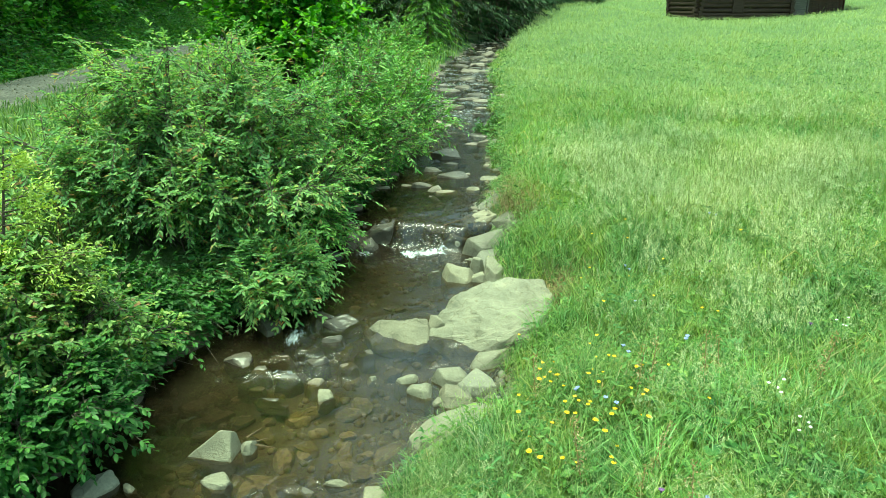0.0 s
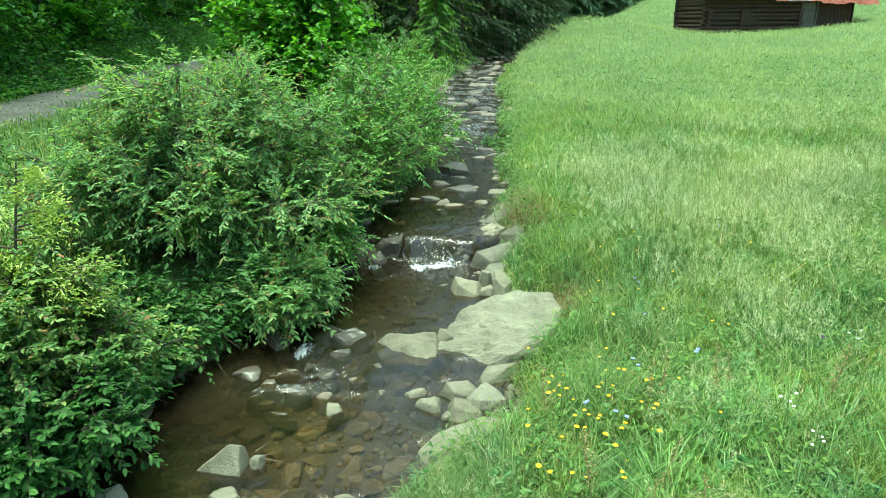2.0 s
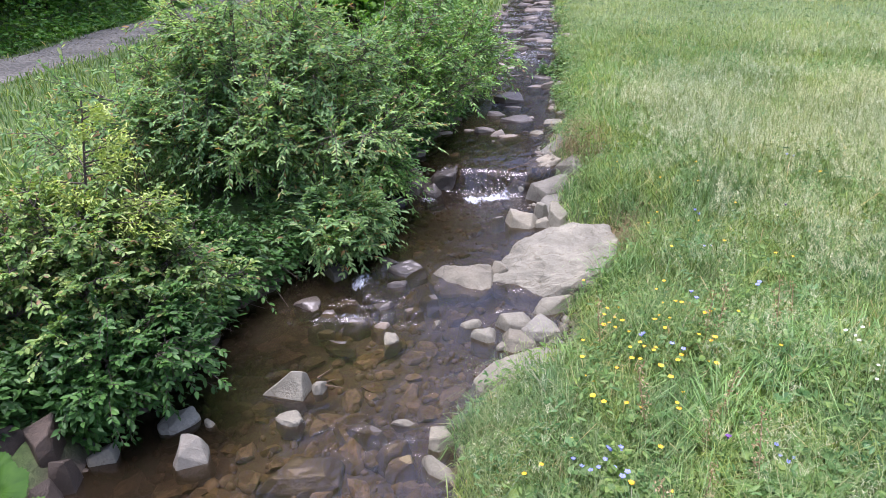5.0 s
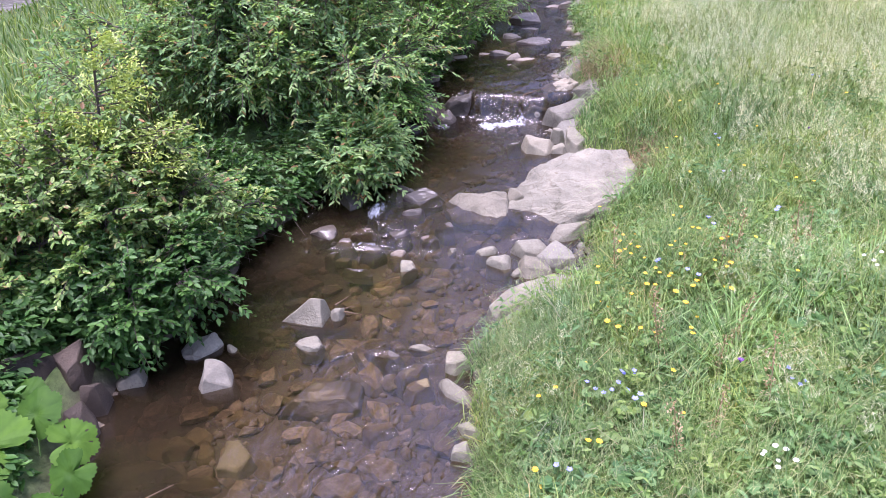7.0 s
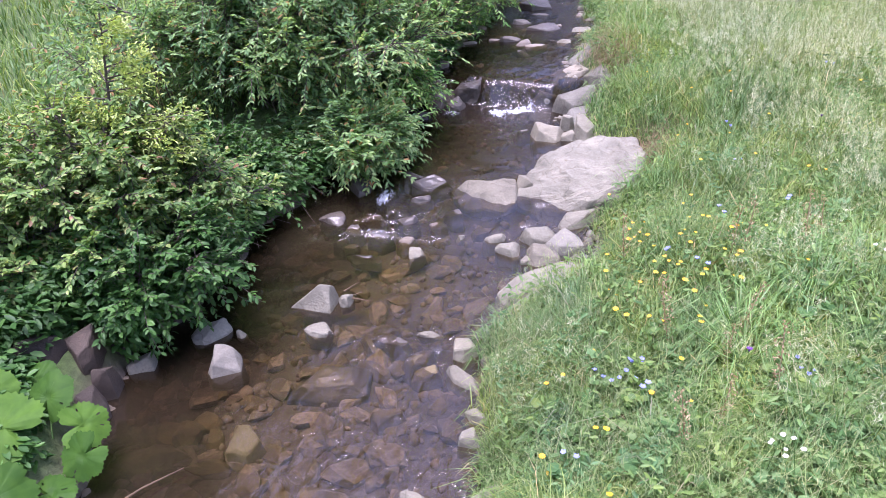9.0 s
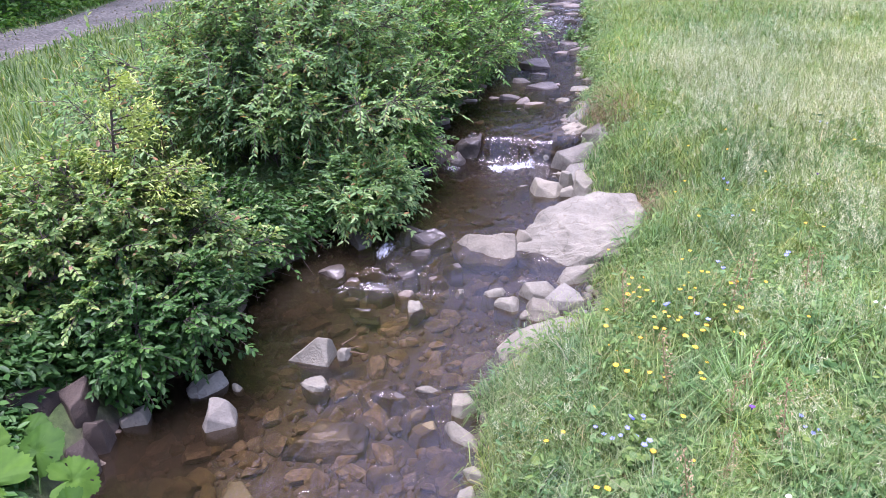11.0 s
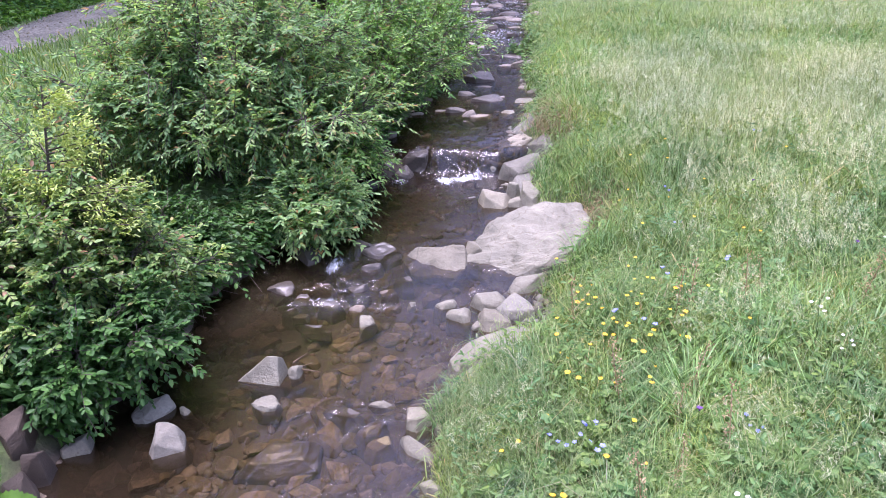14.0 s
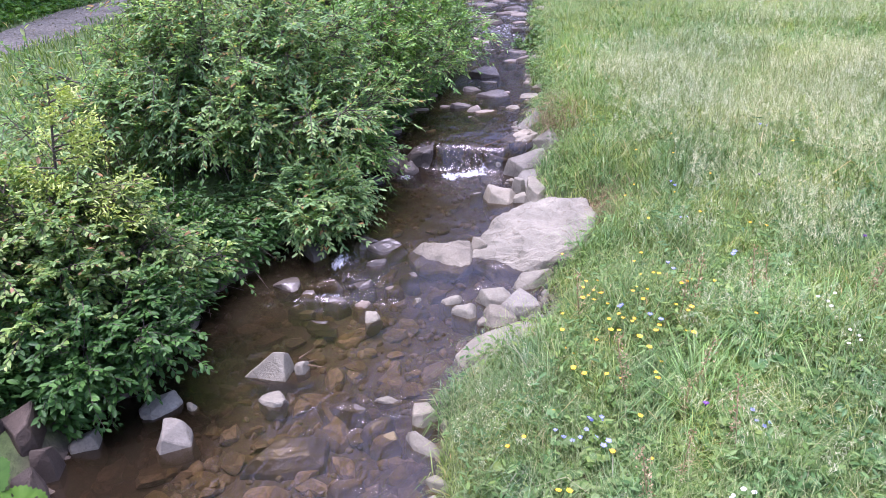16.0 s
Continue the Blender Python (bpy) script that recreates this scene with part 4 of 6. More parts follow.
keep = on_meadow(x, y, 0.9) & (wobble(x, y, 1.5, 2) + 0.5 * wobble(x, y, 0.5, 8) + 1.7 * np.exp(-((x - 2.1) / 0.6) ** 2 - ((y - 9.6) / 1.0) ** 2) + 1.5 * np.exp(-((x - 3.6) / 1.0) ** 2 - ((y - 8.4) / 1.2) ** 2) + 1.2 * np.exp(-((x - 6.0) / 1.6) ** 2 - ((y - 9.5) / 1.6) ** 2) - 0.9 * np.clip((6 - d) / 2.5, 0, 1) + 0.3 * np.clip((d - 9) / 5, 0, 1) - 0.8 * np.clip((d - 15) / 8, 0, 1) > r.uniform(0.15, 1.2, len(x)))
x, y, d = x[keep], y[keep], d[keep]
n = len(x)
h = r.uniform(0.32, 0.62, n)
tagged(new("grass_stalks", blades("grass_stalks", x, y, h, 0.0025 * (1 + d / 6), r.uniform(0.05, 0.5, n), GRASS_PALE, 14, 0.2)), "thin pale flowering grass stalks in the meadow", "grass", kind="stuff")


def panicles(name, x, y, d, h, per, material, seed, length=0.030):
    """Feathery grass heads: fine spreading side twigs up each stalk's top, wider below, nodding with the wind."""
    r = np.random.RandomState(seed)
    xx, yy, dd, hh = (np.repeat(q, per) for q in (x, y, d, h))
    m = len(xx)
    u = r.rand(m)
    head = 0.34 * hh
    wind = np.repeat(1.0 + 0.8 * r.normal(0, 1, len(x)), per)
    nod = 0.5 * head * u ** 2
    wide = (1 - u) * head * 0.22
    px_ = xx + np.cos(wind) * nod + r.normal(0, 1, m) * wide * 0.6
    py_ = yy + np.sin(wind) * nod + r.normal(0, 1, m) * wide * 0.6
    pz = land(xx, yy) + hh - head * (1 - u) - 0.25 * nod
    ln = length * r.uniform(0.5, 1.3, m) * (1.15 - 0.6 * u)
    return blades(name, px_, py_, ln * 0.4, 0.0012 * (1 + dd / 4.5) * r.uniform(0.7, 1.3, m), r.uniform(0.8, 3.0, m), material, seed, 0.12, pz)


tagged(new("grass_panicles", panicles("grass_panicles", x, y, d, h, 10, GRASS_PALE, 15)), "pale feathery seed heads over the meadow grass", "grass", kind="stuff")


def leaflets(name, pos, along, up_, length, width, material, fold=0.25, rounded=False):
    """Pointed folded leaves, one mesh. pos: the leaf's foot; along: its direction; up_: roughly its upper side."""
    n = len(pos)
    along = along / np.linalg.norm(along, axis=1)[:, None]
    side = np.cross(along, up_)
    side /= np.linalg.norm(side, axis=1)[:, None] + 1e-9
    nor = np.cross(side, along)
    L, W = np.asarray(length)[:, None], np.asarray(width)[:, None]
    if rounded:
        m_ = pos + along * L * 0.5 - nor * W * fold
        pts = [pos, m_, pos + along * L - nor * L * 0.12]
        for sgn in (1, -1):
            for u, q in ((0.26, 0.42), (0.66, 0.44)):
                pts.append(pos + along * L * u + side * sgn * W * q)
        v = np.stack(pts, 1).reshape(-1, 3)
        i = np.arange(n)[:, None] * 7
        f = np.concatenate([i + t for t in ([0, 1, 3], [3, 1, 4], [4, 1, 2], [0, 5, 1], [5, 6, 1], [6, 2, 1])], 1).reshape(-1, 3)
        return mesh_from(name, v, f, material)
    tip = pos + along * L - nor * L * 0.1
    pts = [pos, tip]
    for sgn in (1, -1):
        for u, q in ((0.28, 0.44), (0.68, 0.40)):
            pts.append(pos + along * L * u + side * sgn * W * q + nor * W * fold)
    v = np.stack(pts, 1).reshape(-1, 3)
    i = np.arange(n)[:, None] * 6
    f = np.concatenate([i + [0, 2, 3, 1], i + [0, 1, 5, 4]], 1).reshape(-1, 4)
    return mesh_from(name, v, f, material)


# low broad herb leaves between the blades
x, y, d, r = scatter(86000, 16, 1.7, 30, -14, 56, 0.85)
keep = on_meadow(x, y, 0.12) & (wobble(x, y, 0.7, 4) + 0.5 * wobble(x, y, 0.25, 2) > r.uniform(-1.1, 0.7, len(x)))
x, y, d = x[keep], y[keep], d[keep]
n = len(x)
a = r.uniform(0, 6.28, n)
al = np.stack([np.cos(a), np.sin(a), r.uniform(-0.25, 0.45, n)], -1)
upv = np.tile([0, 0, 1.0], (n, 1)) + r.normal(0, 0.25, (n, 3))
size = r.uniform(0.010, 0.026, n) * (1 + d / 12)
pz = land(x, y) + r.uniform(0.06, 0.3, n) * (1 + 0.3 * wobble(x, y, 0.5, 3))
tagged(new("meadow_herbs", leaflets("meadow_herbs", np.stack([x, y, pz], -1), al, upv, size * 2.0, size * 0.7, HERB, 0.1)), "low broad-leaved herbs among the meadow grass", "herbs", kind="stuff")

# bigger lobed leaves close to the bridge, five lobes to a leaf
x, y, d, r = scatter(1500, 17, 1.7, 4.4, -4, 50, 0.8)
keep = on_meadow(x, y, 0.3) & (wobble(x, y, 0.5, 14) + 0.5 * np.clip(x - 0.6, -1, 1) > r.uniform(-0.5, 0.8, len(x)))
x, y = x[keep], y[keep]
for lx, ly in [(0.66, 2.94), (1.12, 2.7), (1.21, 2.55), (1.51, 2.57), (1.53, 2.47), (0.79, 2.42), (1.31, 2.52), (0.41, 2.57), (0.46, 3.51), (1.7, 2.75), (1.85, 2.5), (1.6, 2.3), (1.95, 2.85), (1.1, 2.2), (0.85, 2.15), (1.4, 2.15), (0.3, 2.2), (1.75, 3.05)]:
    x, y = np.append(x, r.normal(lx, 0.14, 20)), np.append(y, r.normal(ly, 0.14, 20))
n = len(x)
a = np.repeat(r.uniform(0, 6.28, n), 5) + np.tile([-1.5, -0.75, 0, 0.75, 1.5], n)
tip_ = np.repeat(r.normal(0, 0.25, (n, 3)), 5, 0) + [0.15, -0.25, 1.0]
al = np.stack([np.cos(a), np.sin(a), r.normal(0, 0.12, 5 * n)], -1)
size = np.repeat(r.uniform(0.02, 0.056, n) * np.where(y < 3.2, 1.1, 0.75), 5)
pz = np.repeat(land(x, y) + r.uniform(0.08, 0.26, n), 5)
tagged(new("broad_herbs", leaflets("broad_herbs", np.stack([np.repeat(x, 5), np.repeat(y, 5), pz], -1), al, tip_, size, size * 0.95, HERB, 0.08, True)), "broad lobed green leaves among the near grass", "herbs", kind="stuff")
# single thin pale stems standing out of the near grass, some with small heads
x, y, d, r = scatter(15000, 27, 1.9, 17, -8, 54, 0.75)
keep = on_meadow(x, y, 0.12)
x, y, d = x[keep], y[keep], d[keep]
n = len(x)
h = r.uniform(0.2, 0.52, n) * (1 + 0.25 * wobble(x, y, 0.6, 5))
tagged(new("thin_stems", blades("thin_stems", x, y, h, 0.0014 * (1 + d / 7), r.uniform(0.1, 1.0, n), STALK, 28, 0.4, None, True)), "thin pale stems among the near grass", "grass", kind="stuff")
pick = r.rand(n) < 0.3
k = 5
xx, yy, dd, hh = (np.repeat(q[pick], k) for q in (x, y, d, h))
m = len(xx)
pz = land(xx, yy) + hh * r.uniform(0.75, 1.0, m)
tagged(new("small_seed_heads", blades("small_seed_heads", xx + r.normal(0, 0.02, m), yy + r.normal(0, 0.02, m), r.uniform(0.01, 0.03, m), 0.0028 * (1 + dd / 7), r.uniform(0.3, 1.2, m), STALK, 29, 0.3, pz)), "small pale seed heads in the near grass", "grass", kind="stuff")
# arching broad-bladed tussocks, their blades springing outward from one foot
r = np.random.RandomState(41)
feet = [(1.14, 3.2), (1.32, 3.38), (1.83, 3.7), (2.01, 3.88), (0.9, 2.91), (1.38, 3.2), (0.55, 2.42), (0.32, 3.21), (2.09, 4.4), (2.24, 3.53), (0.67, 2.52), (0.39, 2.37), (1.11, 2.97), (2.05, 3.7), (1.6, 3.46)]
while len(feet) < 130:
    q = (r.uniform(0.2, 4.5), r.uniform(2.0, 7.2))
    if on_meadow(np.array(q[0]), np.array(q[1]), 0.25) and q[0] < 0.75 * q[1] + 0.6:
        feet.append(q)
cx, cy = np.array(feet).T
per = np.where(np.arange(len(feet)) < 15, 85, 34)
k = np.repeat(np.arange(len(feet)), per)
n = len(k)
a = r.uniform(0, 6.283, n)
off = r.uniform(0.0, 0.06, n)
x, y = cx[k] + off * np.cos(a), cy[k] + off * np.sin(a)
size = np.where(np.arange(len(feet)) < 15, r.uniform(0.75, 1.1, len(feet)), r.uniform(0.5, 0.85, len(feet)))[k]
h = size * r.uniform(0.2, 0.46, n) * np.where(cy[k] < 2.7, 0.7, 1)
tagged(new("tussock_grass", blades("tussock_grass", x, y, h, size * r.uniform(0.005, 0.009, n), r.uniform(0.5, 1.5, n), GRASS_BLUE, 42, 0.75, None, True, a + r.normal(0, 0.3, n))), "arching broad blue-green grass in tussocks", "grass", kind="stuff")
# clouds of fine pale panicles over the near grass
drifts = np.random.RandomState(61)
strays = [(float(a), float(b)) for a, b in zip(drifts.normal(3.4, 1.3, 40), drifts.normal(8.6, 1.5, 40))] + [(float(a), float(b)) for a, b in zip(drifts.normal(6.2, 2.0, 50), drifts.normal(11.0, 2.4, 50))] + [(float(a), float(b)) for a, b in zip(drifts.normal(2.6, 0.8, 20), drifts.normal(6.0, 0.9, 20))]
strays = [q for q in strays if on_meadow(np.array(q[0]), np.array(q[1]), 0.7)]
ck = [(1.67, 3.92), (1.39, 3.55), (1.62, 2.36), (1.23, 2.69), (1.96, 3.46), (0.06, 2.97)] + [(2.05, 8.27), (2.87, 10.16), (3.71, 11.37), (2.42, 7.72), (3.54, 7.61), (3.45, 6.39), (2.51, 11.57), (5.02, 12.8), (4.93, 9.86), (4.46, 8.01), (2.11, 9.87), (2.35, 9.48), (1.94, 10.28), (3.16, 7.18), (4.81, 9.03)]
named = len(ck)
ck = ck + strays
k = np.repeat(np.arange(len(ck)), np.where(np.arange(len(ck)) < 6, 24, np.where(np.arange(len(ck)) < named, 130, 30)))
n = len(k)
spread_ = np.where(k < 6, 0.16, np.where(k < named, 0.36, 0.15 + 0.014 * np.array(ck)[k, 1]))
x = np.array(ck)[k, 0] + r.normal(0, 1, n) * spread_
y = np.array(ck)[k, 1] + r.normal(0, 1, n) * spread_
h = r.uniform(0.36, 0.56, n)
tagged(new("panicle_stalks", blades("panicle_stalks", x, y, h, np.full(n, 0.003), r.uniform(0.05, 0.5, n), STALK, 43, 0.2, None, True)), "thin stalks of flowering grass", "grass", kind="stuff")
tagged(new("fine_panicles", panicles("fine_panicles", x, y, np.hypot(x, y), h, 26, PLUME, 44, 0.034)), "fine whitish grass panicles over the meadow", "grass", kind="stuff")
# pale drifts of seed heads further up the meadow
x, y, d, r = scatter(18000, 71, 10.5, 44, 3, 54, 0.9)
keep = on_meadow(x, y, 0.9) & (0.9 * wobble(x, y, 2.6, 4) + 0.6 * wobble(x, y, 0.9, 9) > r.uniform(-0.35, 1.1, len(x)))
x, y, d = x[keep], y[keep], d[keep]
h = r.uniform(0.34, 0.58, len(x))
tagged(new("far_panicles", panicles("far_panicles", x, y, d, h, 7, PLUME, 72, 0.05)), "whitish seed heads in drifts over the far meadow", "grass", kind="stuff")
# wispy half-dry grass on the rim next to the bridge
x = r.uniform(-0.25, 0.4, 5200)
y = r.uniform(2.2, 3.7, 5200)
keep = on_meadow(x, y, 0.04) & (wobble(x, y, 0.4, 21) > r.uniform(-0.5, 1.2, 5200))
x, y = x[keep], y[keep]
n = len(x)
tagged(new("wispy_grass", blades("wispy_grass", x, y, r.uniform(0.15, 0.38, n), 0.0028 * r.uniform(0.6, 1.3, n), r.uniform(0.2, 1.0, n), STALK, 46, 0.5, None, True)), "thin half-dry yellowish grass on the bank rim", "grass", kind="stuff")
# brown bare tussocks on the rim
r = np.random.RandomState(19)
x = np.concatenate([r.normal(cx, 0.13, 1100) for cx in (1.2, 0.98, 1.05)])
y = np.concatenate([r.normal(cy, sy, 1100) for cy, sy in ((6.42, 0.17), (8.9, 0.3), (9.6, 0.4))])
n = len(x)
tagged(new("dry_tussock_grass", blades("dry_tussock_grass", x, y, r.uniform(0.1, 0.32, n), 0.0055 * r.uniform(0.6, 1.4, n), r.uniform(0.4, 1.5, n), DRY, 24, 0.6)), "dry brown grass on the bare bank rim", "grass", kind="stuff")

# dry tufts hanging at the bank's rim
r = np.random.RandomState(18)
y = 1.8 + 30 * r.rand(15000) ** 1.9
le, ri_ = shore(y)
x = ri_ + np.abs(r.normal(0.08, 0.1, 15000))
keep = (wobble(x, y, 0.45, 3) > -0.2) & on_meadow(x, y, 0.0)
x, y = x[keep], y[keep]
n = len(x)
tagged(new("bank_grass", blades("bank_grass", x, y, r.uniform(0.08, 0.28, n), 0.0042 * (1 + y / 9) * r.uniform(0.6, 1.4, n), r.uniform(0.3, 1.3, n), GRASS, 19, 0.7)), "grass tufts hanging over the stream bank", "grass", kind="stuff")
keep = r.rand(n) < 0.2
tagged(new("dry_bank_grass", blades("dry_bank_grass", x[keep] - 0.03, y[keep], r.uniform(0.05, 0.2, keep.sum()), 0.004 * np.ones(keep.sum()), r.uniform(0.5, 1.4, keep.sum()), DRY, 20, 0.8)), "dry brown grass along the bank", "grass", kind="stuff")

# the grass on the bushy side
x, y, d, r = scatter(50000, 21, 2.2, 60, -56, 2, 0.75)
le, ri_ = shore(y)
keep = (x < le - 0.1 - 0.75 * (y < 4.2) - 3.0 * (y < 4.7) - 1.4 * (y < 7.5)) & (np.abs(x - road_middle(y)) > 0.72 + 0.5 * wobble(x, y, 0.7))
x, y, d = x[keep], y[keep], d[keep]
n = len(x)
h = (0.14 + 0.4 * r.beta(2, 3, n)) * (1 + 0.3 * wobble(x, y, 1.2, 3))
h = np.where(np.abs(x - road_middle(y)) < 2.5, h * np.clip(0.2 + 0.3 * np.abs(x - road_middle(y)), 0.3, 0.9), h)
tagged(new("verge_grass", blades("verge_grass", x, y, np.clip(h, 0.05, 1), 0.0045 * (1 + d / 5) * r.uniform(0.6, 1.5, n), r.uniform(0.2, 1.1, n), GRASS, 22, 0.6, None, True)), "tall green grass between bushes and track", "grass", kind="stuff")

# leafy herbs and ferns along the foot of the bushy bank
r = np.random.RandomState(23)
y = 2.0 + 16 * r.rand(16000) ** 1.5
le, ri_ = shore(y)
x = le + 0.12 - np.abs(r.normal(0, 0.35, len(y)))
x, y = np.append(x, r.uniform(-3.8, -3.1, 2600)), np.append(y, r.uniform(2.6, 3.85, 2600))
le, ri_ = shore(y)
keep = (wobble(x, y, 0.3, 2) > -0.5) & ~((y < 3.45) & (y > 2.95) & (x > le - 0.35) | (y < 3.0) & (x > le - 0.2))
x, y = x[keep], y[keep]
n = len(x)
a = r.normal(0, 0.9, n)
al = np.stack([np.cos(a), np.sin(a), r.uniform(-0.6, 0.3, n)], -1)
pz = np.maximum(land(x, y), water_level(y) + 0.1) + r.uniform(0.02, 0.35, n) * np.where((y < 3.1) & (x > -3.6), 0.35, 1)
size = r.uniform(0.04, 0.10, n)
tagged(new("bank_herbs", leaflets("bank_herbs", np.stack([x, y, pz], -1), al, np.tile([0, 0, 1.0], (n, 1)) + r.normal(0, 0.3, (n, 3)), size, size * 0.45, BANK_LEAF, 0.15, True)), "leafy herbs hanging over the stony bank", "herbs", kind="stuff")

# undergrowth along the far side of the track
r = np.random.RandomState(25)
y = r.uniform(4, 52, 24000)
x = road_middle(y) - 1.3 - np.abs(r.normal(0, 1.8, len(y)))
n = len(x)
a = r.uniform(0, 6.28, n)
al = np.stack([np.cos(a), np.sin(a), r.uniform(-0.5, 0.4, n)], -1)
pz = land(x, y) + r.uniform(0.05, 1.25, n) * np.clip((road_middle(y) - 1.3 - x) / 1.2, 0.15, 1.3) * (1 + 0.5 * wobble(x, y, 1.3, 4))
size = r.uniform(0.09, 0.21, n)
tagged(new("undergrowth", leaflets("undergrowth", np.stack([x, y, pz], -1), al, np.tile([0.3, -0.1, 1.0], (n, 1)) + r.normal(0, 0.35, (n, 3)), size, size * 0.55, FOREST)), "dense green undergrowth along the track", "undergrowth", kind="stuff")
# loose stones of the track
chip = [rock_mesh("pebble", (1, 1, 1), 340 + k, 1, 8) for k in range(4)]
places = []
for k in range(900):
    y = 6 + 34 * rng.rand()
    x = float(road_middle(y)) + rng.uniform(-1.05, 1.05)
    s = 0.025 + 0.06 * rng.beta(1.2, 3)
    places.append((k, pose(x, y, float(land(x, y)) + 0.025, rng.normal(0, 15), rng.normal(0, 15), rng.uniform(0, 360)) @ Matrix.Diagonal((s * 1.3, s, s * 0.6, 1))))
tagged(new("track_gravel", merged("track_gravel", chip, places, ROCK)), "loose grey gravel stones on the track", "gravel", kind="stuff")

# dark leafy herbs hanging from the meadow's rim
r = np.random.RandomState(26)
y = 9.9 + 14 * r.rand(2600) ** 1.4
le, ri_ = shore(y)
x = ri_ - 0.06 + np.abs(r.normal(0, 0.16, len(y)))
keep = wobble(x, y, 0.5, 11) > -0.1
x, y = x[keep], y[keep]
n = len(x)
a = np.pi + r.normal(0, 0.9, n)
al = np.stack([np.cos(a), np.sin(a), r.uniform(-0.6, 0.3, n)], -1)
size = r.uniform(0.02, 0.05, n) * (1 + y / 25)
pz = np.maximum(land(x, y), water_level(y) + 0.06) + r.uniform(0.0, 0.22, n)
tagged(new("rim_herbs", leaflets("rim_herbs", np.stack([x, y, pz], -1), al, np.tile([-0.2, -0.2, 1.0], (n, 1)) + r.normal(0, 0.3, (n, 3)), size, size * 0.55, HERB, 0.15)), "leafy herbs on the rim of the meadow", "herbs", kind="stuff")

# ---------------------------------------------------------------- bushes and trees


def tubes(name, a, b, ra, rb, material, bow=None):
    """Thin three-sided tapering sticks from a to b, with a bend in the middle, as one mesh."""
    n = len(a)
    ax = b - a
    ax = ax / (np.linalg.norm(ax, axis=1)[:, None] + 1e-9)
    s = np.cross(ax, np.tile([0.31, 0.17, 0.93], (n, 1)))
    s /= np.linalg.norm(s, axis=1)[:, None] + 1e-9
    t = np.cross(ax, s)
    mid = (a + b) / 2 if bow is None else bow
    rings = []
    stations = ((a, ra), (b, rb)) if bow is None else ((a, ra), (mid, (ra + rb) / 2), (b, rb))
    for c, rad in stations:
        rad = np.broadcast_to(np.asarray(rad, float), (n,))[:, None]
        for k in range(3):
            g = 2 * np.pi * k / 3
            rings.append(c + (s * math.cos(g) + t * math.sin(g)) * rad)
    v = np.stack(rings, 1).reshape(-1, 3)
    i = np.arange(n)[:, None] * 3 * len(stations)
    f = []
    for ring in range(0, 3 * len(stations) - 3, 3):
        for k in range(3):
            k2 = (k + 1) % 3
            f.append(i + [ring + k, ring + k2, ring + 3 + k2, ring + 3 + k])
    return mesh_from(name, v, np.concatenate(f, 1).reshape(-1, 4), material)


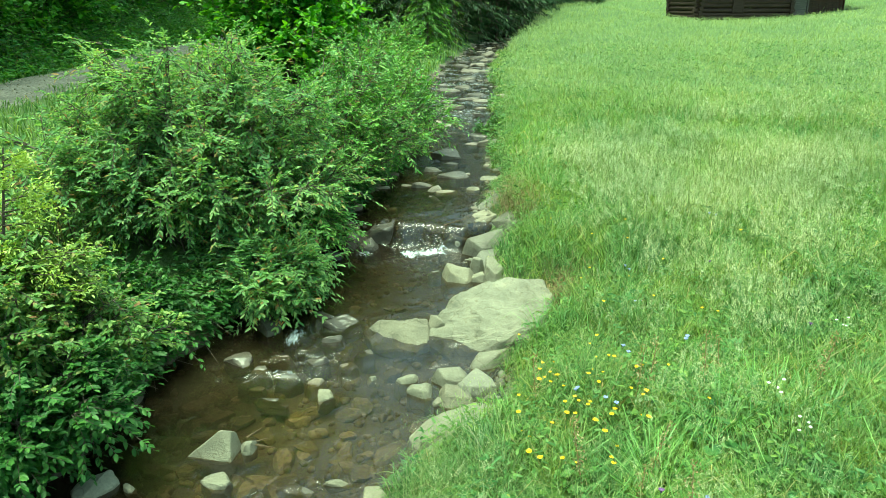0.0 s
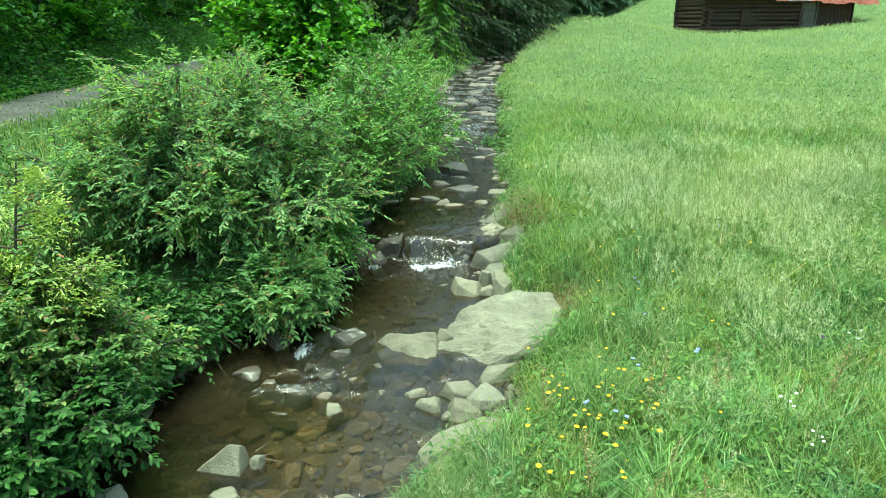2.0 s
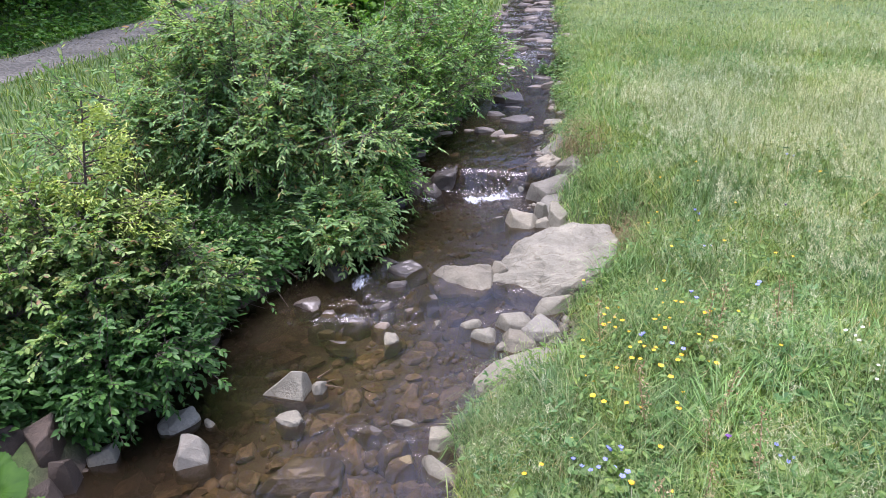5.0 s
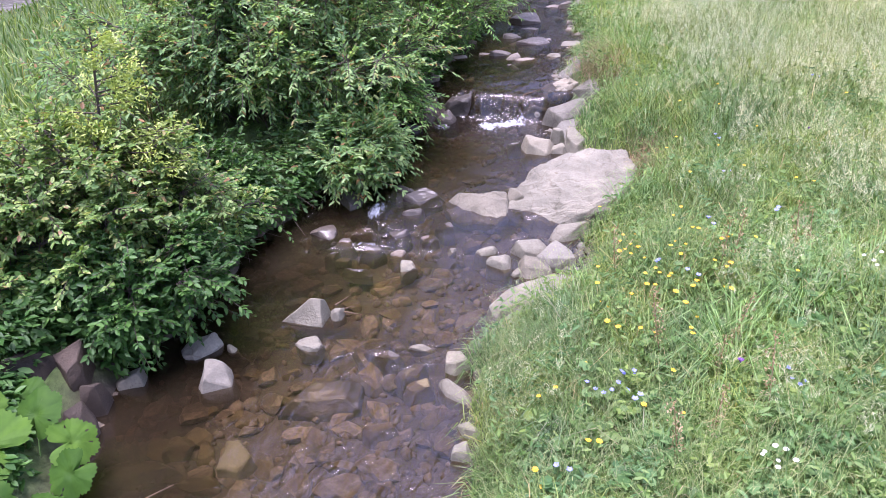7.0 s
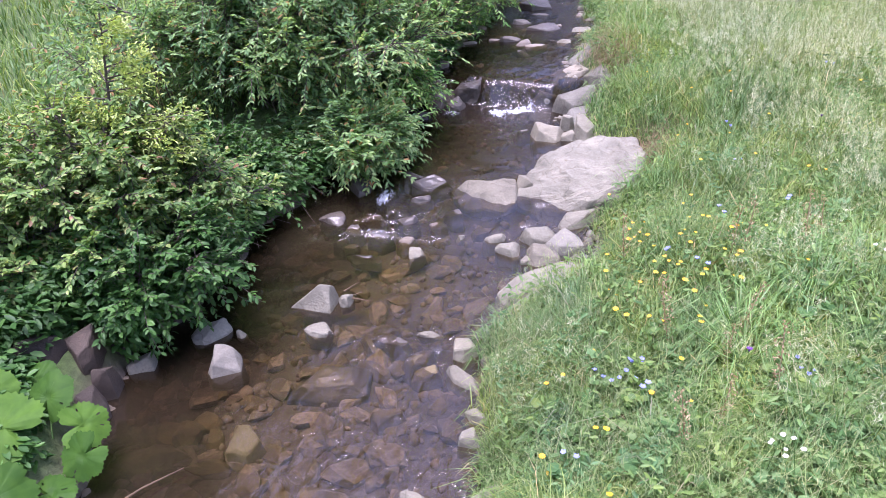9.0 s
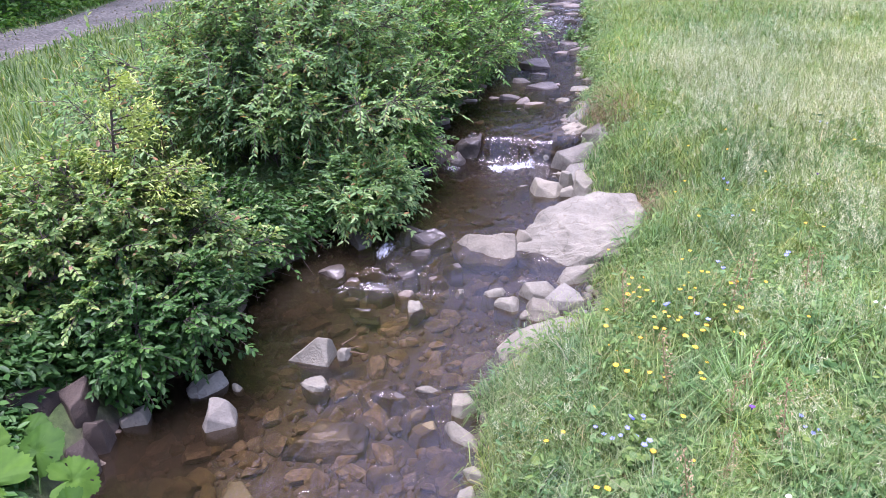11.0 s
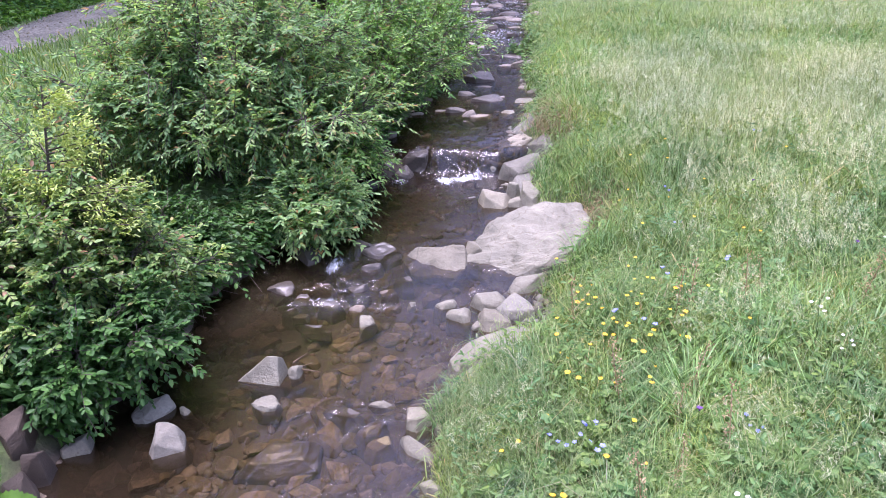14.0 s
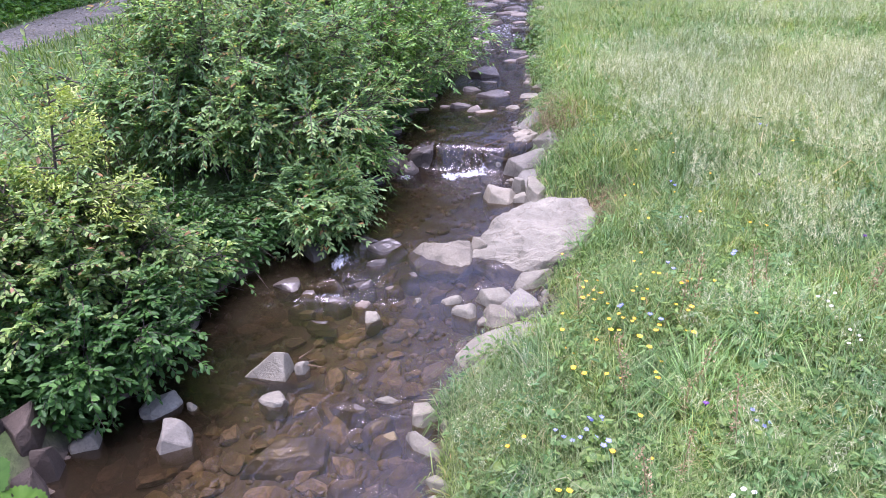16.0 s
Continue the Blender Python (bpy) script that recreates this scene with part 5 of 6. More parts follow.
def bush(name, place, spread, height, stems, twigs, leaves, leaf, material, seed, label, category="bush", trunk=0.0, low=0.25, twig=0.4, droop=0.25, group="", foot_twigs=0.25):
    """A shrub, or with trunk > 0 a tree: stems from the foot, twigs on the stems, single leaves on the twigs.
    spread: half widths; low: how far down the crown reaches; leaf: length and width."""
    r = np.random.RandomState(seed)
    foot = new(name)
    foot.matrix_world = pose(*place)
    az = r.uniform(0, 2 * np.pi, stems)
    rho = np.sqrt(r.uniform(0.02, 1, stems))
    lump = 1 + 0.22 * np.sin(3 * az + seed) + 0.13 * np.sin(7 * az + 2 * seed)
    top = height * (low + (1 - low) * (1 - 0.72 * rho ** 2.2) * r.uniform(0.55, 1.05, stems))
    end = np.stack([spread[0] * rho * lump * np.cos(az), spread[1] * rho * lump * np.sin(az), top], -1)
    start = np.stack([r.normal(0, 0.12 * spread[0], stems), r.normal(0, 0.12 * spread[1], stems), np.zeros(stems)], -1)
    if trunk:
        start = np.stack([np.zeros(stems), np.zeros(stems), np.clip(top * r.uniform(0.3, 0.8, stems), 0.1, None)], -1)
    ctrl = start * 0.5 + end * 0.5
    ctrl[:, 2] = start[:, 2] + (end[:, 2] - start[:, 2]) * 0.72

    def along(t, k):
        t = t[:, None]
        return (1 - t) ** 2 * start[k] + 2 * t * (1 - t) * ctrl[k] + t ** 2 * end[k]

    if trunk:
        pts = [np.array([[0, 0, -0.2]]), np.array([[0, 0, height * 0.9]])]
        tr = tubes("trunk", pts[0], pts[1], trunk, trunk * 0.2, BARK)
        part("trunk", tr, None, foot)
    thick = 0.009 + 0.004 * height
    tagged(part("branching", tubes("branching", start, end, thick * 0.5, 0.004, BARK, along(np.full(stems, 0.5), np.arange(stems))), None, foot), kind="stuff")
    k = np.repeat(np.arange(stems), twigs)
    n = len(k)
    t = r.uniform(foot_twigs, 1.0, n) ** 0.7
    a = along(t, k)
    out = a * [1 / spread[0], 1 / spread[1], 0]
    out = out / (np.linalg.norm(out, axis=1)[:, None] + 1e-6) * r.uniform(0.2, 1.0, n)[:, None]
    go = out + r.normal(0, 0.55, (n, 3)) + [0, 0, 0.25]
    go /= np.linalg.norm(go, axis=1)[:, None]
    ln = twig * r.uniform(0.5, 1.3, n)
    b = a + go * ln[:, None] - np.array([0, 0, 1]) * (droop * ln * r.uniform(0, 1, n))[:, None]
    if leaf[0] < 0.2:
        tagged(part("twig_mass", tubes("twig_mass", a, b, 0.004 + 0.001 * height, 0.0015, BARK), None, foot), kind="stuff")
    kk = np.repeat(np.arange(n), leaves)
    m = len(kk)
    s = np.tile(np.linspace(0.15, 1.0, leaves), n) + r.normal(0, 0.04, m)
    pos = a[kk] + (b[kk] - a[kk]) * s[:, None]
    ax = (b - a)[kk]
    ax = ax / (np.linalg.norm(ax, axis=1)[:, None] + 1e-9)
    sd = np.cross(ax, [0, 0, 1.0])
    sd /= np.linalg.norm(sd, axis=1)[:, None] + 1e-6
    flip = np.tile(np.where(np.arange(leaves) % 2, 1.0, -1.0), n)[:, None]
    dirs = ax * 0.75 + sd * flip * r.uniform(0.4, 0.9, (m, 1)) + r.normal(0, 0.22, (m, 3)) - [0, 0, 0.12]
    upw = np.tile([0, 0, 1.0], (m, 1)) + r.normal(0, 0.35, (m, 3)) + 0.35 * out[kk]
    size = r.uniform(0.6, 1.2, m)
    tagged(part("crown", leaflets("crown", pos, dirs, upw, leaf[0] * size, leaf[1] * size, material, 0.12), None, foot), kind="stuff")
    return tagged(foot, label, category, group)


def ground_at(x, y):
    return float(land(x, y))


# the bushes of the bank
bush("shrub", (-3.25, 4.45, 0.25), (1.05, 0.85), 1.35, 78, 26, 22, (0.054, 0.029), ROSE, 51, "yellow-green leafy shrub hanging over the stream", low=0.2, twig=0.3, droop=0.35)
# lower side of the shrub above, shade painted by the darker leaf material
bush("shrub", (-2.85, 4.05, 0.2), (0.65, 0.55), 0.9, 50, 22, 19, (0.056, 0.03), BANK_LEAF, 52, "shaded lower side of the leafy shrub over the stream, its shade in the dark leaf colour", low=0.12, twig=0.28, droop=0.45)
bush("shrub", (-4.3, 4.3, 0.4), (0.9, 0.9), 1.1, 50, 22, 18, (0.058, 0.028), ROSE, 53, "yellow-green leafy shrub on the stream bank", low=0.2, twig=0.3)
bush("willow_bush", (-2.75, 7.6, 0.35), (1.75, 1.55), 2.62, 125, 30, 22, (0.064, 0.025), WILLOW, 54, "large dense green willow bush leaning over the stream", low=0.15, twig=0.42, droop=0.35)
bush("willow_bush", (-1.88, 6.68, 0.15), (0.6, 0.6), 0.9, 46, 26, 20, (0.07, 0.027), WILLOW, 55, "green willow bush hanging low over the water", low=0.1, twig=0.38, droop=0.5)
bush("willow_bush", (-4.3, 7.2, 0.5), (1.1, 1.1), 1.7, 24, 12, 11, (0.085, 0.036), WILLOW, 56, "loose green willow bush with bare twigs", low=0.25, twig=0.4)
# filler for the hollow between the bushes, leaves darkened to imitate its shade
bush("shrub", (-2.98, 5.7, 0.15), (0.66, 0.55), 0.8, 36, 17, 14, (0.06, 0.034), BANK_LEAF, 66, "added filler shrub in the bank's hollow, leaves coloured dark to stand for shade", low=0.1, twig=0.28, droop=0.4)
bush("willow_bush", (-1.62, 7.75, 0.28), (0.55, 0.55), 0.72, 24, 18, 17, (0.068, 0.026), WILLOW_LIGHT, 67, "light green willow twigs hanging over the little fall", low=0.3, twig=0.42, droop=0.5)
bush("willow_bush", (-1.65, 9.3, 0.6), (1.15, 1.2), 2.0, 66, 19, 15, (0.07, 0.026), WILLOW_LIGHT, 57, "dense green willow bush along the stream", low=0.1, twig=0.38, droop=0.4)
bush("willow_bush", (-1.3, 11.6, 0.75), (1.15, 1.5), 1.9, 64, 18, 14, (0.082, 0.03), WILLOW_LIGHT, 58, "dense green willow bush along the stream", low=0.1, twig=0.4, droop=0.4)
bush("willow_bush", (-1.6, 14.6, 0.85), (1.2, 1.7), 1.85, 58, 16, 13, (0.085, 0.03), WILLOW_LIGHT, 59, "dense green willow bush along the stream", low=0.1, twig=0.42, droop=0.4)
bush("willow_bush", (-2.0, 18.5, 0.95), (1.2, 1.9), 1.6, 46, 12, 11, (0.11, 0.036), WILLOW_LIGHT, 60, "green willow bush along the stream", low=0.1, twig=0.45)
bush("hazel_bush", (-3.3, 15.6, 0.85), (1.75, 1.7), 4.6, 80, 15, 11, (0.14, 0.11), HAZEL, 61, "tall bright green hazel bush with round leaves", low=0.1, twig=0.55)
bush("low_plant", (1.0, 14.2, 0.58), (0.4, 0.4), 0.35, 16, 8, 8, (0.06, 0.035), HERB, 65, "low green plant among stones at the waterline", "plant", low=0.1, twig=0.14)
bush("willow_bush", (-1.75, 22.8, 1.0), (1.45, 2.2), 1.8, 46, 11, 10, (0.13, 0.05), WILLOW_LIGHT, 62, "green willow bush along the stream", low=0.1, twig=0.5)


def spruce(place, height, radius, seed, label, whorls=26, spray=0.34, material=None, bare=0.06, name="spruce_tree"):
    r = np.random.RandomState(seed)
    foot = new(name)
    foot.matrix_world = pose(*place)
    part("trunk", tubes("trunk", np.array([[0, 0, -0.2]]), np.array([[0, 0, height]]), 0.008 * height, 0.01, BARK), None, foot)
    A, B = [], []
    for w in range(whorls):
        u = bare + (1 - bare) * w / whorls
        for q in range(7):
            az = r.uniform(0, 6.283)
            ln = radius * (1 - u) ** 0.8 * r.uniform(0.7, 1.15) + 0.1 * radius * 0.4
            z = height * (u + r.uniform(-0.5, 0.5) / whorls)
            A.append((0, 0, z))
            B.append((ln * math.cos(az), ln * math.sin(az), z - ln * r.uniform(0.1, 0.45)))
    A, B = np.array(A), np.array(B)
    n = len(A)
    tagged(part("branching", tubes("branching", A, B, 0.02 * height / 10, 0.006, BARK, (A + B) / 2 + [0, 0, 0.06 * radius]), None, foot), kind="stuff")
    per = 42
    k = np.repeat(np.arange(n), per)
    m = len(k)
    s = r.uniform(0.15, 1, m)
    pos = A[k] + (B[k] - A[k]) * s[:, None] + np.array([0, 0, 1]) * (0.24 * radius * s * (1 - s))[:, None]
    ax = (B - A)[k]
    ax = ax / np.linalg.norm(ax, axis=1)[:, None]
    sd = np.cross(ax, [0, 0, 1.0])
    dirs = ax * 0.7 + sd * np.where(r.rand(m) < 0.5, 1, -1)[:, None] * r.uniform(0.3, 1, (m, 1)) - np.array([0, 0, 1]) * r.uniform(0, 0.7, (m, 1))
    upw = np.tile([0, 0, 1.0], (m, 1)) + r.normal(0, 0.25, (m, 3))
    tagged(part("crown", leaflets("crown", pos, dirs, upw, spray * r.uniform(0.6, 1.3, m), spray * 0.24 * r.uniform(0.7, 1.2, m), material or NEEDLES), None, foot), kind="stuff")
    return tagged(foot, label, "tree", "trees of the wood")


# a young spruce pokes out of the shrub
r = np.random.RandomState(5)
young = new("young_spruce")
young.matrix_world = pose(-3.52, 4.9, 0.3)
part("trunk", tubes("trunk", np.array([[0, 0, 0]]), np.array([[0.38, 0, 1.84]]), 0.024, 0.008, BARK), None, young, "thin bare grey-brown trunk")
ends = [(-2.96, 4.8, 2.12), (-3.1, 4.75, 1.96), (-3.05, 5.0, 2.05), (-2.87, 4.7, 1.76), (-2.95, 4.8, 1.82), (-2.72, 4.7, 1.76), (-2.8, 4.6, 1.68), (-2.62, 4.55, 1.5), (-2.5, 4.55, 1.46), (-2.34, 4.55, 1.52), (-2.41, 4.45, 1.28),
        (-2.36, 4.5, 1.36), (-2.62, 4.4, 1.36), (-3.62, 4.75, 1.58), (-3.38, 4.65, 1.52), (-3.2, 4.6, 1.5), (-3.0, 4.5, 1.5), (-3.5, 5.2, 1.7), (-3.1, 5.3, 1.8), (-3.3, 4.55, 1.38), (-2.48, 4.42, 1.24)]
B = np.array(ends) - [-3.52, 4.9, 0.3]
rise = np.clip(B[:, 2] - 0.22 * np.linalg.norm(B[:, :2] - [0.25, 0], axis=1), 0.5, 1.9)
A = np.stack([0.21 * rise, 0 * rise, rise], -1)
part("branching", tubes("branching", A, B, 0.009, 0.003, BARK), None, young)
k = np.repeat(np.arange(len(A)), 110)
s = r.uniform(0.45, 1.05, len(k))
pos = A[k] + (B[k] - A[k]) * s[:, None] + r.normal(0, 0.04, (len(k), 3)) - [0, 0, 0.03]
dirs = (B - A)[k] / np.linalg.norm((B - A)[k], axis=1)[:, None] + r.normal(0, 0.5, (len(k), 3))
part("crown", leaflets("crown", pos, dirs, np.tile([0, 0, 1.0], (len(k), 1)) + r.normal(0, 0.4, (len(k), 3)), r.uniform(0.03, 0.06, len(k)), np.full(len(k), 0.015), TIPS), None, young, "yellow-green soft new spruce shoots")
tagged(young, "young spruce with yellow-green shoots above a shrub", "tree")

# spruces where the stream leaves the wood
first = spruce((-1.6, 33.0, ground_at(-1.6, 33)), 15, 3.3, 71, "tall dark spruce with drooping branches by the stream", 28, 0.30, None, 0.02)
for sx, sy, turn, size in ((0.6, 36.5, 70, 0.9), (-4.5, 35, 140, 1.1), (3.0, 41.0, 15, 0.8), (1.4, 45.0, 110, 1.1), (5.2, 47.5, 60, 0.95), (2.6, 52.0, 160, 1.2), (3.9, 43.5, 200, 0.95), (3.2, 48.5, 20, 1.15), (5.6, 52.0, 250, 1.1), (-1.8, 41, 300, 1.2), (2.0, 39.5, 330, 0.95)):
    copy_thing(first, pose(sx, sy, ground_at(sx, sy), 0, 0, turn) @ Matrix.Scale(size, 4))
tipped = spruce((-1.2, 34.5, ground_at(-1.2, 34.5)), 14, 2.7, 73, "tall spruce with drooping branches and light green shoots", 30, 0.3, NEEDLES_TIPPED, 0.0)
copy_thing(tipped, pose(-3.6, 32.5, ground_at(-3.6, 32.5), 0, 0, 130) @ Matrix.Scale(0.85, 4))
# distant spruces, their haze painted into the needle colour
distant_tree = spruce((14.0, 78.0, ground_at(14, 78)), 13, 3.0, 74, "distant spruce of the wood behind the meadow, haze painted into its blue-green needles", 20, 0.6, NEEDLES_HAZED, 0.0)
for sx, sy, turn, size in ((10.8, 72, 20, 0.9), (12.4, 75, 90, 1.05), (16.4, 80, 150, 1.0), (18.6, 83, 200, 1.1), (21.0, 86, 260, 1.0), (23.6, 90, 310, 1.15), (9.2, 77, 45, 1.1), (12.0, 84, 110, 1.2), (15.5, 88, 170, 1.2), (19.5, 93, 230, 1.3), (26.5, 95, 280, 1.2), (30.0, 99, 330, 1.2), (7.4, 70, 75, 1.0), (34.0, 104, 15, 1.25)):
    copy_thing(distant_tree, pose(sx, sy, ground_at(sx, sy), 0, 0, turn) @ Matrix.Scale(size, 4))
low_one = spruce((-0.6, 28.5, ground_at(-0.6, 28.5)), 4.2, 1.3, 72, "small bright spruce at the stream's edge", 26, 0.15, TIPS_DEEP)

# leafy wood's edge beyond the track
edge_a = bush("forest_bush", (-14.8, 22.0, ground_at(-14.8, 22)), (2.6, 2.6), 5.0, 50, 9, 7, (0.28, 0.18), FOREST, 81, "tall leafy green bush at the wood's edge", low=0.05, twig=0.8, foot_twigs=0.0, group="bushes at the wood's edge")
edge_b = bush("forest_bush", (-15.4, 27.5, ground_at(-15.4, 27.5)), (2.8, 2.8), 6.0, 50, 9, 7, (0.30, 0.17), HAZEL, 82, "tall leafy green bush at the wood's edge", low=0.05, twig=0.85, foot_twigs=0.0, group="bushes at the wood's edge")
for sx, sy, turn, size, which in ((-14.4, 12, 40, 0.9, 0), (-14.6, 17, 100, 1.0, 1), (-17.5, 15, 10, 1.2, 0), (-18.5, 21, 200, 1.3, 1), (-16.2, 33, 60, 1.0, 0), (-16.8, 38.5, 130, 1.1, 1), (-19.5, 27, 290, 1.3, 0),
                                  (-20.5, 34, 330, 1.35, 1), (-17.5, 45, 20, 1.15, 0), (-13.5, 50, 75, 1.1, 1), (-9.0, 53, 160, 1.2, 0), (-15.5, 7, 160, 1.1, 1), (-4.5, 40, 15, 0.8, 0), (-0.5, 48, 50, 0.9, 0), (-19.0, 9.5, 310, 1.25, 0), (-23.5, 46, 70, 1.5, 0), (-20.5, 52, 190, 1.4, 1), (-25.5, 41, 250, 1.5, 1), (-15.5, 57, 20, 1.4, 0), (-19.5, 56, 120, 1.4, 1), (-16.4, 49.5, 80, 1.3, 0)):
    copy_thing((edge_a, edge_b)[which], pose(sx, sy, ground_at(sx, sy), 0, 0, turn) @ Matrix.Scale(size, 4))
leafy = bush("leafy_tree", (-24.0, 30.0, ground_at(-24, 30)), (3.6, 3.6), 13.0, 42, 8, 6, (0.55, 0.32), FOREST, 83, "tall dense broad-leaved tree of the wood", "tree", trunk=0.22, low=0.12, twig=1.4, group="trees of the wood")
for sx, sy, turn, size in ((-23.5, 20, 50, 1.4), (-24, 12.5, 120, 1.5), (-27, 26, 200, 1.6), (-29, 35, 280, 1.6), (-25, 40, 330, 1.4), (-26, 50, 30, 1.4), (-28, 16, 77, 1.7), (-24.5, 7.5, 140, 1.5), (-17, 60, 90, 1.1), (-9, 62, 170, 1.0),
                           (2, 70, 130, 1.1), (13, 95, 310, 1.3), (-2, 85, 240, 1.3), (-25, 2, 15, 1.0), (-30, 14, 260, 1.2)):
    copy_thing(leafy, pose(sx, sy, ground_at(sx, sy), 0, 0, turn) @ Matrix.Scale(size, 4))
# added trees, crowns out of view: they block sky reflected in the left water
tall = bush("unseen_tall_tree", (-20.5, 24.0, ground_at(-20.5, 24)), (7.5, 7.5), 31.0, 70, 9, 7, (1.2, 0.7), FOREST, 84, "added very tall broad-leaved tree, crown out of view, darkening the stream's reflection", "tree", trunk=0.4, low=0.42, twig=3.2, group="trees of the wood")
for sx, sy, turn, size in ((-22.5, 17.5, 80, 1.0), (-21.5, 30.0, 150, 1.05), (-24.0, 11.5, 220, 1.0), (-25.5, 22.5, 340, 1.1), (-20.0, 36.0, 290, 1.05)):
    copy_thing(tall, pose(sx, sy, ground_at(sx, sy), 0, 0, turn) @ Matrix.Scale(size, 4))

# ---------------------------------------------------------------- the log barn


def box_bm(size, at=(0, 0, 0), bevel=0.0):
    bm = bmesh.new()
    bmesh.ops.create_cube(bm, size=1, matrix=Matrix.Translation(at) @ Matrix.Diagonal((*size, 1)))
    if bevel:
        bmesh.ops.bevel(bm, geom=bm.edges[:], offset=bevel, segments=1, affect="EDGES")
    return bm


def log_bm(length, radius, at, turn):
    bm = bmesh.new()
    bmesh.ops.create_cone(bm, cap_ends=True, segments=8, radius1=radius, radius2=radius * 0.92, depth=length,
                          matrix=Matrix.Translation(at) @ Matrix.Rotation(turn, 4, "Z") @ Matrix.Rotation(math.pi / 2, 4, "Y"))
    return bm


def barn():
    """Front along x from the corner at the origin, gable along y, on a slope that rises along the front."""
    r = random.Random(3)
    b = new("log_barn")
    b.matrix_world = pose(16.25, 46.5, ground_at(17.5, 46.5) - 0.3, 0, 0, 10)
    L, W, course, count = 10.35, 3.9, 0.26, 10
    for k in range(count):
        z = 0.13 + k * course
        sag = 1.4 * r.uniform(-0.02, 0.02)
        part("log", log_bm(6.6 + r.uniform(0.1, 0.5), 0.138, (3.15, 0, z + sag), 0), LOGS, b)
        part("log", log_bm(W + (r.uniform(0.4, 0.9) if k < 6 else 0.1), 0.138, (0, W / 2, z + (0.13 if k < 8 else 0) + sag), math.pi / 2), LOGS, b)
        part("log", log_bm(W + (0.4 if k < 6 else 0.1), 0.138, (6.4, W / 2, z + (0.13 if k < 8 else 0)), math.pi / 2), LOGS, b)
        part("log", log_bm(6.8, 0.138, (3.2, W, z), 0), LOGS, b)
    for k in range(15):
        x = 6.62 + k * 0.25
        part("board", box_bm((0.235, 0.03, 2.25 + r.uniform(-0.08, 0.08)), (x, 0.12 + r.uniform(-0.01, 0.01), 1.43), 0.006), LOGS, b)
        part("board", box_bm((0.235, 0.03, 2.25), (x, W, 1.43), 0.006), LOGS, b)
    for k in range(15):
        part("board", box_bm((0.03, 0.25, 2.25), (L, 0.2 + k * 0.255, 1.43), 0.006), LOGS, b)
    door = part("door", box_bm((0.95, 0.05, 1.75), (7.0, -0.06, 1.3), 0.01), BOARDS, b, "grey weathered plank door")
    for x in (6.5, 7.55):
        part("door_post", box_bm((0.09, 0.1, 1.9), (x, -0.1, 1.35), 0.01), BOARDS, b, "pale grey upright post")
    hatch = part("hatch", box_bm((0.62, 0.06, 0.95), (2.6, -0.14, 1.25), 0.01), LOGS, b, "small closed wooden hatch")
    for x in (2.25, 2.95):
        part("hatch_post", box_bm((0.09, 0.09, 1.1), (x, -0.15, 1.25), 0.01), LOGS, hatch)
    # roof
    rise, over = 2.0, 0.65
    half = W / 2 + over
    slope = math.atan2(rise, W / 2)
    length = math.hypot(half, rise * half / (W / 2))
    eave, fall = 3.1, 0.04
    step = 0.82
    sheets = [TIN_PALE, TIN_RED, TIN_PALE, TIN_PALE, TIN_RED, TIN_PALE, TIN_RED, TIN_GREY, TIN_GREY] + [TIN_RUST] * 6
    for side in (0, 1):
        for k in range(15):
            x0 = -0.75 + k * step
            bm = bmesh.new()
            cols = 7
            low_edge = r.uniform(-0.08, 0.1)
            rows_ = []
            for v_ in range(2):
                row = []
                for u in range(cols):
                    uu = u / (cols - 1)
                    along_s = (-low_edge if v_ == 0 else length)
                    zz = 0.02 * math.cos(uu * 4 * math.pi)
                    yy = -over + along_s * math.cos(slope)
                    z2 = eave - over * rise / (W / 2) + along_s * math.sin(slope) + zz - fall * x0
                    row.append(bm.verts.new((x0 + uu * (step + 0.05), yy if side == 0 else W - yy, z2)))
                rows_.append(row)
            for u in range(cols - 1):
                bm.faces.new((rows_[0][u], rows_[0][u + 1], rows_[1][u + 1], rows_[1][u]))
            bmesh.ops.solidify(bm, geom=bm.faces[:], thickness=0.012)
            part("roof_sheet", bm, sheets[k], b, "weathered tin sheet with worn paint")
    part("ridge_beam", log_bm(L + 1.2, 0.1, (L / 2, W / 2, eave + rise - 0.6), 0), LOGS, b)
    for x in (0, 6.4, L):
        bm = bmesh.new()
        low = fall * x + 0.08
        q = [bm.verts.new((x, 0.1, eave - low)), bm.verts.new((x, W - 0.1, eave - low)), bm.verts.new((x, W / 2, eave + rise - 0.15 - low))]
        bm.faces.new(q)
        bmesh.ops.solidify(bm, geom=bm.faces[:], thickness=0.04)
        part("gable", bm, LOGS, b)
    for y in (0.05, W - 0.05):
        part("eaves_beam", log_bm(L + 1.0, 0.09, (L / 2, y + (0.1 if y < 1 else -0.1), eave - 0.45), 0), LOGS, b)
    return tagged(b, "old dark log barn with patched rusty red tin roof", "barn")


barn()

